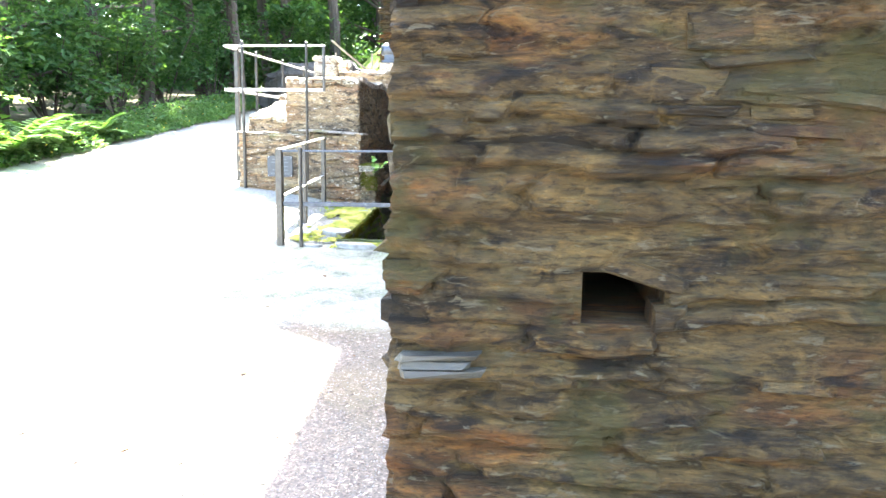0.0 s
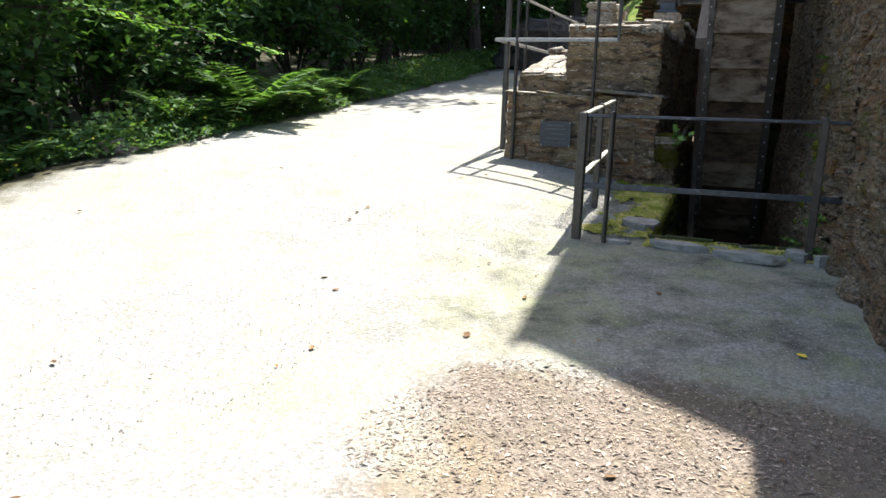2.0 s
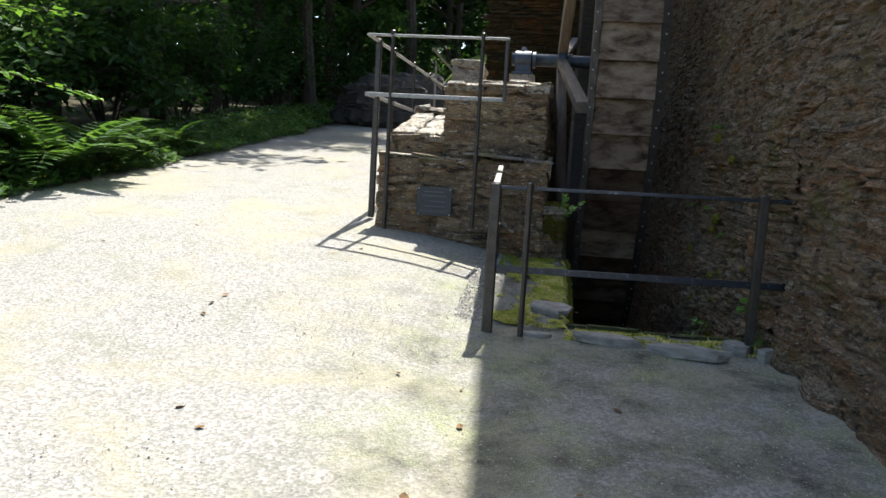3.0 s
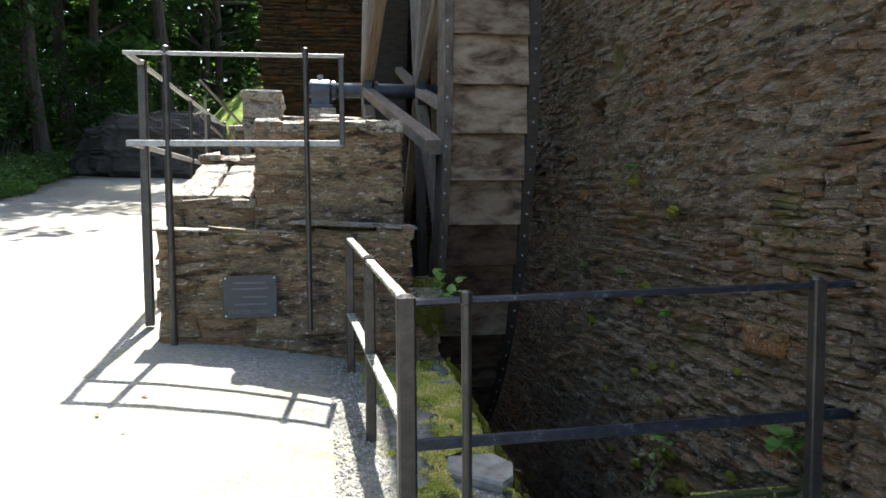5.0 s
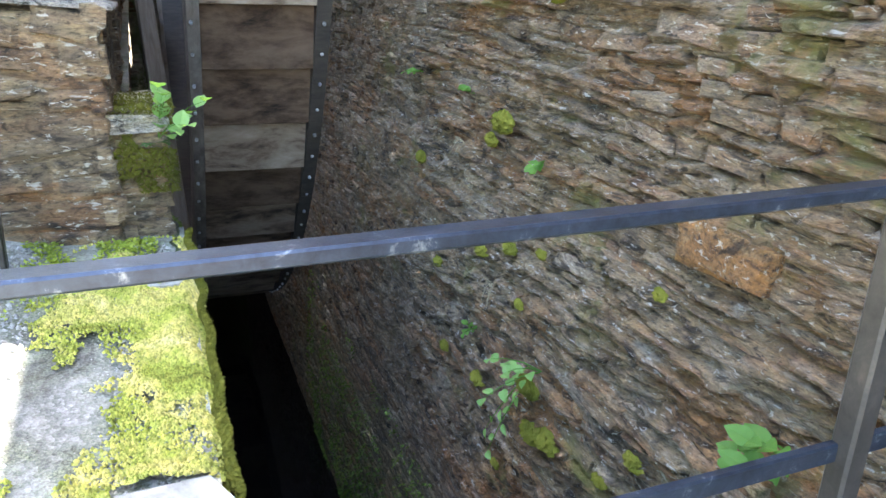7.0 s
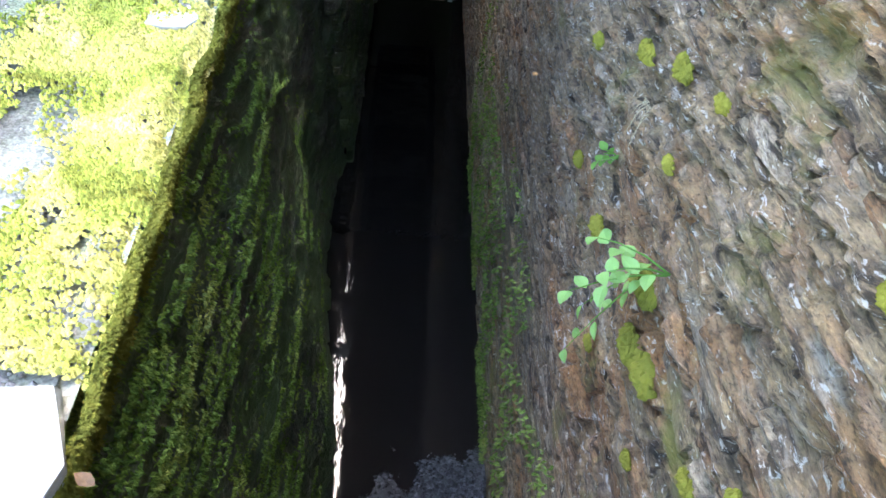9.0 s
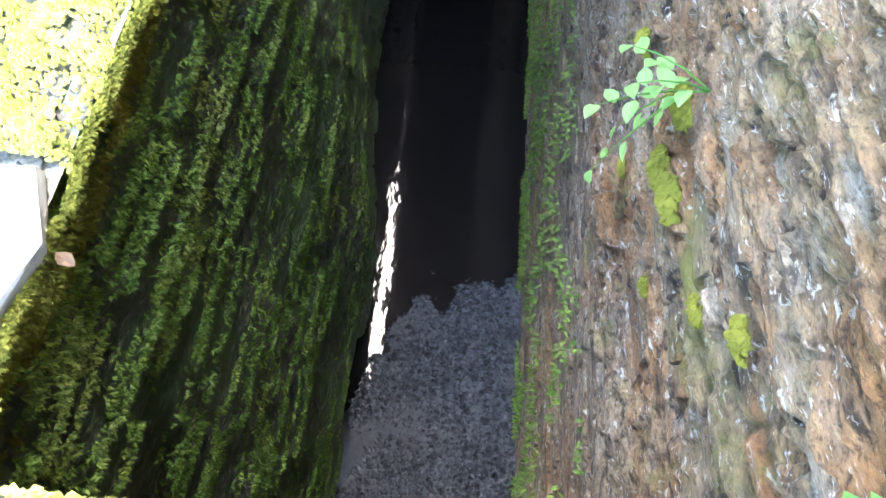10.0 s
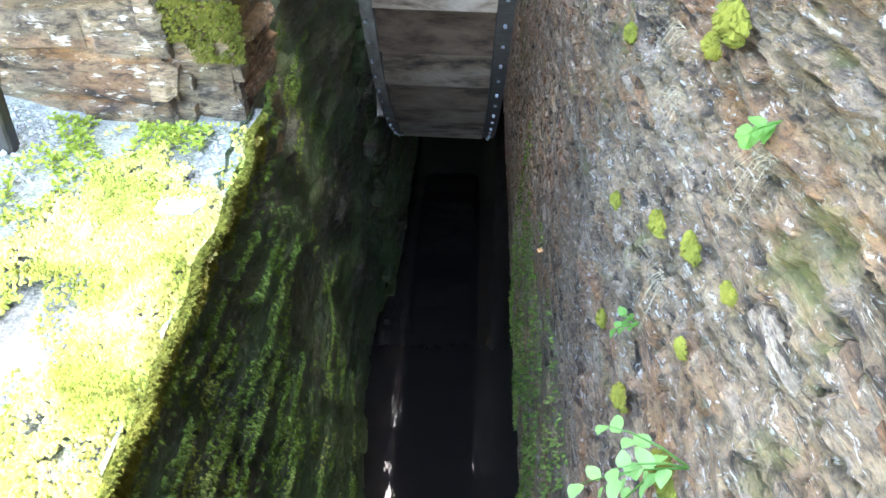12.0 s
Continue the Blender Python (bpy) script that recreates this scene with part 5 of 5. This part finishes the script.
def fern(x, y, z, size, n, seed, name="fern", label="green fern with arching fronds beside the path", group="ferns"):
    g = random.Random(seed)
    ob = thing(name, label, "fern", group, at=(x, y, z))
    for k in range(n):
        a = 2 * math.pi * k / n + g.uniform(-0.3, 0.3)
        b = Bag()
        frond(b, (0, 0, 0), (math.cos(a), math.sin(a), g.uniform(0.7, 1.5)), size * g.uniform(0.8, 1.15), size * 0.2, g.uniform(0.35, 0.6), g)
        part("frond", b, M_FERN, ob)
    return ob


sprig(-1.50, 13.43, 0.60, (0.25, -0.7, 1.2), 0.34, 25, 0.085, 12, "wall_plant", "bright green leafy plant in a pier joint", M_PALELEAF)
fern(-1.52, 13.45, 0.55, 0.16, 6, 1, "fern", "small green fern in a pier joint beside the wheel", "")
for k, (x, y, s) in enumerate([(-7.6, 14.4, 1.75), (-7.7, 15.6, 1.5), (-7.9, 13.2, 1.2), (-7.75, 17.2, 1.1), (-8.8, 19.0, 1.3), (-8.5, 16.3, 1.6), (-8.6, 12.0, 1.2), (-8.5, 10.8, 1.2), (-8.4, 14.9, 1.8)]):
    fern(x, y, ground_z(x, y) + 0.05, s, 15, 20 + k)

straw = Bag()
for y, z in ((13.45, 0.52), (13.25, 0.40), (12.9, 0.0), (12.6, 0.55)):
    for k in range(10):
        p = Vector((wall_x(y, z), y + rng.uniform(-0.03, 0.03), z))
        d = Vector((-0.5, rng.uniform(-0.6, 0.6), rng.uniform(-0.6, 0.5)))
        L = rng.uniform(0.06, 0.16)
        straw.tube([p, p + d * L * 0.5, p + d * L + Vector((0, 0, -0.6 * L))], [0.0009, 0.0007, 0.0003], 3, False)
tagged(part("dry_grass", straw, M_STRAW, None, "wisps of dry grass hanging from the wall joints"), category="grass", kind="stuff")

# ---------------------------------------------------------------- woods
def tree(x, y, h, r, leaves, seed, low=0.25, size=0.16, label="tall leafy tree in deep shade behind the path"):
    g = random.Random(seed)
    z = ground_z(x, y)
    ob = thing("tree", label, "tree", "trees of the wood", at=(x, y, z - 0.1))
    tb = Bag()
    lean = Vector((g.uniform(-0.1, 0.1), g.uniform(-0.1, 0.1), 1))
    pts = [lean * h * s + Vector((g.uniform(-0.1, 0.1), g.uniform(-0.1, 0.1), 0)) for s in (0, 0.2, 0.45, 0.7, 0.95)]
    tb.tube(pts, [h * 0.018, h * 0.014, h * 0.011, h * 0.007, 0.02], 9)
    tips = []
    for k in range(16):
        f = low + (0.95 - low) * (k + g.random()) / 16
        base = lean * h * f
        a = g.uniform(0, 2 * math.pi)
        reach = r * (1.1 - 0.6 * abs(f - 0.5)) * g.uniform(0.65, 1.1)
        tip = base + Vector((math.cos(a) * reach, math.sin(a) * reach, g.uniform(-0.1, 0.35) * reach))
        mid = base.lerp(tip, 0.5) + Vector((0, 0, 0.12 * reach))
        tb.tube([base, mid, tip], [h * 0.006, h * 0.004, 0.01], 6)
        tips += [(mid, tip)]
        for q in range(3):
            t2 = mid.lerp(tip, g.uniform(0.0, 0.8)) + Vector((g.gauss(0, 0.3), g.gauss(0, 0.3), g.gauss(0, 0.25))) * reach * 0.6
            tb.tube([mid, t2], [0.025, 0.006], 5)
            tips += [(mid, t2)]
    part("trunk", tb, M_BARK, ob, "dark bark trunk with limbs")
    cb = Bag()
    for k in range(leaves):
        m, t = g.choice(tips)
        p = m.lerp(t, g.uniform(0.15, 1.1)) + Vector((g.gauss(0, 0.22), g.gauss(0, 0.22), g.gauss(0, 0.13))) * r * 0.28
        d = Vector((g.uniform(-1, 1), g.uniform(-1, 1), g.uniform(-0.7, 0.25)))
        L = size * g.uniform(0.6, 1.25)
        cb.leaf(p, d, Vector((g.gauss(0, 0.35), g.gauss(0, 0.35), 1)), L, L * 0.55)
    part("crown", cb, M_LEAF, ob, "crown of broad green leaves")
    return ob


WOOD = [(-10.2, 10.0, 8, 3.2), (-11.5, 14.5, 9, 3.5), (-10.6, 18.5, 10, 3.6), (-11.0, 23.0, 11, 4.0), (-10.3, 28.0, 11, 4.0), (-13.5, 11.5, 11, 4.2), (-14.0, 18.0, 12, 4.5),
        (-9.0, 33.0, 11, 4.2), (-5.5, 36.0, 11, 4.5), (-13.5, 31.0, 13, 5.0), (-2.0, 33.0, 10, 4.2), (-10.5, 5.5, 8, 3.2), (-7.0, 41.0, 13, 5.0), (-1.0, 40.0, 12, 5.0), (-13.0, 38.0, 14, 5.5), (-16, 25, 14, 5), (-17, 13, 13, 5), (-16, 7, 12, 4.5)]
HIGH = [(-8.9, 28.0, 13, 4.6), (-9.8, 23.5, 12, 3.6), (-6.6, 32.0, 14, 4.8), (-10.0, 34.0, 15, 5.0)]
for k, (x, y, h, r) in enumerate(WOOD):
    tree(x, y, h, r, 8500 if k < 5 else 7000, 300 + k, 0.10 if k < 4 else 0.14, 0.19 if k < 7 else 0.26)

for k, (x, y, h, r) in enumerate(HIGH):
    tree(x, y, h, r, 9000, 340 + k, 0.42, 0.26, "tall tree whose crown overhangs the path")


def shrub(x, y, h, r, leaves, seed, size, mat=M_LEAF, label="dense green shrub at the wood's edge"):
    g = random.Random(seed)
    ob = thing("shrub", label, "shrub", "shrubs by the path", at=(x, y, ground_z(x, y) - 0.05))
    sb, cb = Bag(), Bag()
    tips = []
    for k in range(14):
        a = g.uniform(0, 2 * math.pi)
        tip = Vector((math.cos(a) * r * g.uniform(0.3, 1), math.sin(a) * r * g.uniform(0.3, 1), h * g.uniform(0.35, 1)))
        mid = tip * 0.5 + Vector((0, 0, 0.1 * h))
        sb.tube([(0, 0, 0), mid, tip], [0.025, 0.015, 0.005], 5)
        tips.append((mid, tip))
    part("branchwork", sb, M_BARK, ob, "thin brown stems")
    for k in range(leaves):
        m, t = g.choice(tips)
        p = m.lerp(t, g.uniform(-0.3, 1.1)) + Vector((g.gauss(0, 0.16), g.gauss(0, 0.16), g.gauss(0, 0.12))) * r
        p.z = max(0.05, p.z)
        L = size * g.uniform(0.6, 1.3)
        cb.leaf(p, Vector((g.uniform(-1, 1), g.uniform(-1, 1), g.uniform(-0.6, 0.3))), Vector((g.gauss(0, 0.4), g.gauss(0, 0.4), 1)), L, L * 0.6)
    part("foliage", cb, mat, ob, "layered green leaves")
    return ob


for k, (x, y, h, r) in enumerate([(-9.4, 9.2, 2.6, 1.4), (-9.6, 11.8, 3.0, 1.5), (-9.9, 14.2, 3.2, 1.6), (-9.8, 16.6, 3.2, 1.6), (-9.9, 19.2, 3.0, 1.6), (-9.8, 21.8, 3.0, 1.5), (-9.9, 24.6, 3.0, 1.6),
                                  (-9.6, 27.4, 2.8, 1.5), (-8.2, 30.5, 2.6, 1.6), (-9.3, 7.0, 2.4, 1.4), (-6.5, 33.5, 2.8, 1.8), (-3.8, 31.5, 3.0, 1.6), (-12.2, 9.0, 4.0, 2.0), (-12.5, 16.0, 4.5, 2.2), (-12.5, 21.0, 4.5, 2.2)]):
    shrub(x, y, h, r, 2600, 500 + k, 0.17)

# a leafy bough that reaches into the sun over the verge
bough = thing("tree_bough", "sunlit hazel bough with pale green leaves over the verge", "branch", at=(-9.3, 11.0, 1.9))
for k, tip in enumerate(((2.5, 2.76, -0.32), (2.4, 2.55, 0.52), (1.9, 1.6, 0.25), (2.0, 1.1, -0.15), (1.4, 2.3, 0.75))):
    b = Bag()
    tip = Vector(tip)
    mid = tip * 0.5 + Vector((0, 0, 0.22))
    b.tube([(-0.2, -0.1, -2.6), (0, 0, 0), mid, tip] if k == 0 else [(0, 0, 0), mid, tip], [0.06, 0.035, 0.014, 0.003] if k == 0 else [0.025, 0.012, 0.003], 6)
    branch = part("branch", b, M_BARK, bough)
    g = random.Random(800 + k)
    lv = Bag()
    for q in range(80):
        f = g.uniform(0.3, 1.03)
        p = mid * (2 * f) if f < 0.5 else mid.lerp(tip, 2 * f - 1)
        side = (tip.cross(Z)).normalized() * g.choice((-1, 1))
        p = p + side * g.uniform(0, 0.32 * (1.15 - f)) + Vector((0, 0, g.gauss(0, 0.025)))
        L = g.uniform(0.09, 0.17)
        lv.leaf(p, side * g.uniform(0.5, 1) + tip.normalized() * g.uniform(0.2, 1) + Vector((0, 0, g.uniform(-0.35, 0))), Vector((g.gauss(0, 0.15), g.gauss(0, 0.15), 1)), L, L * 0.62)
    part("foliage", lv, M_HERB, branch, "pale green leaves")

verge = Bag()
flowers = Bag()
rng = random.Random(91)
for k in range(26000):
    y = rng.uniform(6.5, 33)
    w = abs(rng.gauss(0, 0.8))
    x = -7.2 - w + 0.4 * noise.noise((y * 0.6, 0, 5)) - max(0, y - 19) * 0.08 - 0.9 * max(0, min(1, (11.9 - y) / 0.8))
    hh = 0.05 + 0.42 * min(1, w / 0.7) * rng.random()
    L = rng.uniform(0.05, 0.12)
    verge.leaf((x, y, ground_z(x, y) + hh), Vector((rng.uniform(-0.5, 1), rng.uniform(-1, 1), rng.uniform(-0.4, 0.5))), Vector((rng.gauss(0.2, 0.4), rng.gauss(0, 0.4), 1)), L, L * 0.7)
    if k % 170 == 0:
        flowers.blob((x, y, ground_z(x, y) + hh + 0.05), 0.02, rng, 0.6)
tagged(part("verge_herbs", verge, M_FERN, None, "low green ivy and nettles along the path edge"), category="undergrowth", kind="stuff")
tagged(part("yellow_flowers", flowers, M_FLOWER, None, "small yellow flowers among the verge plants"), category="flowers", kind="stuff")

far = Bag()
for k in range(60000):
    a = rng.uniform(-0.35, 1.7)
    d = rng.uniform(46, 60)
    x, y = -math.sin(a) * d * 0.9 + 2, 10 + math.cos(a) * d * 0.75
    if x < -18 and rng.random() < 0.3:
        x += 4
    z = ground_z(x, y) + rng.uniform(0, 22) * (0.7 + 0.3 * noise.noise((x * 0.15, y * 0.15, 0)))
    L = rng.uniform(0.6, 1.4)
    far.leaf((x, y, z), Vector((rng.uniform(-1, 1), rng.uniform(-1, 1), rng.uniform(-0.7, 0.3))), Vector((rng.gauss(0, 0.5), rng.gauss(0, 0.5), 1)), L, L * 0.6)
tagged(part("far_wood", far, M_LEAF, None, "far wood closing the view up the path"), category="woods", kind="stuff")

bank = Bag()
sheet(bank, [[(x, y, ground_z(x, y) - 0.3 + 2.6 * max(0, 1 - ((x + 3.6) / 2.6) ** 2) * max(0, 1 - ((y - 30.5) / 4.0) ** 2) + 0.1 * noise.noise((x * 2, y * 2, 0)))
              for y in [26 + 0.3 * j for j in range(31)]] for x in [-6.4 + 0.25 * i for i in range(24)]])
tagged(part("mossy_bank", bank, M_MOSS_DARK, None, "green mossy bank rising behind the boulder", True), category="bank", kind="structure")

fence = thing("far_railing", "thin grey handrail on the slope behind the pier", "railing")
for x, y in ((-4.3, 22.5), (-3.8, 24.6)):
    post(fence, x, y, ground_z(x, y) - 0.1, ground_z(x, y) + 1.75, 0.045, M_ARM)
for dz in (1.05, 1.68):
    rail(fence, (-4.35, 22.3, ground_z(-4.3, 22.5) + dz + 0.35), (-3.75, 24.8, ground_z(-3.8, 24.6) + dz - 0.55), 0.04, 0.04, M_ARM)

# ---------------------------------------------------------------- litter on the gravel
rng = random.Random(95)
pebbles = Bag()
for k in range(12000):
    x, y = -0.05 - 4.6 * rng.random() ** 1.6, 6.2 + 5.0 * rng.random()
    if x > wall_x(y, 0) - 0.03:
        continue
    pebbles.blob((x, y, ground_z(x, y) + 0.001), 0.0025 + 0.005 * rng.random() ** 2, rng, 0.6)
for k in range(6000):
    x, y = rng.uniform(-2.25, -1.5), rng.uniform(11.1, 13.34)
    pebbles.blob((x, y, ground_z(x, y) + 0.003), 0.004 + 0.010 * rng.random() ** 2, rng, 0.6)
tagged(part("loose_gravel", pebbles, M_PEBBLE, None, "loose pale chippings on the path"), category="gravel", kind="stuff")
chips = Bag()
for k in range(42000):
    x, y = rng.uniform(-2.45, 0.25), rng.uniform(5.6, 8.6)
    ragged = 0.22 * noise.noise((x * 2.1, y * 2.1, 3.0)) + rng.gauss(0, 0.05)
    if x > wall_x(y, 0) - 0.04 or x < (-1.78 if y < 7.25 else -2.30 + 0.5 * max(0, y - 7.5)) + ragged or y > 8.42 + ragged:
        continue
    a = rng.uniform(0, 6.28)
    L = rng.uniform(0.007, 0.020) if rng.random() < 0.85 else rng.uniform(0.02, 0.045)
    chips.leaf((x, y, ground_z(x, y) + 0.003), (math.cos(a), math.sin(a), rng.uniform(-0.05, 0.1)), (rng.gauss(0, 0.2), rng.gauss(0, 0.2), 1), L, L * rng.uniform(0.2, 0.5))
tagged(part("leaf_litter", chips, M_LITTER, None, "dry stalks and bark litter by the mill wall"), category="litter", kind="stuff")


def fallen_leaf(x, y, size, seed, mat=M_DRYLEAF, label="curled dry brown leaf on the gravel", lift=0.0):
    g = random.Random(seed)
    b = Bag()
    prof = [(0.0, 0.03), (0.2, 0.6), (0.5, 1.0), (0.8, 0.55), (1.0, 0.0)]
    vs = []
    for u, w in prof:
        for s in (-1, 0, 1):
            vs.append((size * (u - 0.5), s * size * 0.3 * w, size * (0.15 * abs(s) * w + 0.12 * (u - 0.5) ** 2 * 4)))
    b.add(vs, [(3 * i + j, 3 * i + 3 + j, 3 * i + 4 + j, 3 * i + 1 + j) for i in range(4) for j in (0, 1)])
    ob = part("fallen_leaf", b, mat, None, label)
    ob.matrix_basis = pose(x, y, ground_z(x, y) + 0.004 + lift, g.uniform(-12, 12), g.uniform(-12, 12), g.uniform(0, 360))
    return tagged(ob, category="leaf", group="fallen leaves")


fallen_leaf(-2.105, 8.64, 0.075, 1)
fallen_leaf(-0.776, 7.5, 0.09, 2, M_STRAW, "pale dry leaf on the gravel")
fallen_leaf(-0.385, 9.0, 0.07, 3, M_FLOWER, "yellow fallen leaf on the gravel")
fallen_leaf(-1.19, 9.74, 0.06, 4)
fallen_leaf(-1.78, 13.28, 0.12, 5, M_DRYLEAF, "orange-brown leaf at the foot of the pier", -0.03)
rng = random.Random(97)
for k in range(46):
    fallen_leaf(rng.uniform(-6.5, -0.4), rng.uniform(6.3, 13), rng.uniform(0.025, 0.06), 10 + k)

# ---------------------------------------------------------------- single stones of the nearest walls
rng = random.Random(99)
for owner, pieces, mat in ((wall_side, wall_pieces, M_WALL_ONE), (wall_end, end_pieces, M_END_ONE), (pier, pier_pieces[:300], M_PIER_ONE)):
    for c, u, v, n, w, t, proud in pieces:
        sb = Bag()
        stone_shape(sb, Vector((0, 0, 0)), u, v, n, w, t, 0.05, rng, proud)
        ob = part("stone", sb, mat, owner)
        ob.location = c
for y, z, w, t in ((11.56, 0.62, 0.40, 0.17), (12.85, 2.05, 0.26, 0.10), (14.25, 1.35, 0.22, 0.10)):      # larger blocks among the thin beds
    sb = Bag()
    stone_shape(sb, Vector((0, 0, 0)), Y, Z, Vector((-1, 0, 0)), w, t, 0.10, rng, 0.02)
    ob = part("stone", sb, M_OCHRE, wall_side, "ochre-brown slate block")
    ob.location = (wall_x(y, z) - 0.035, y, z)
over = Bag()
for c, u, v, n, w, t, proud in pier_pieces[300:]:
    stone_shape(over, c, u, v, n, w, t, 0.05, rng, proud)
if over.v:
    part("rubble", over, M_PIER, pier, kind="stuff")
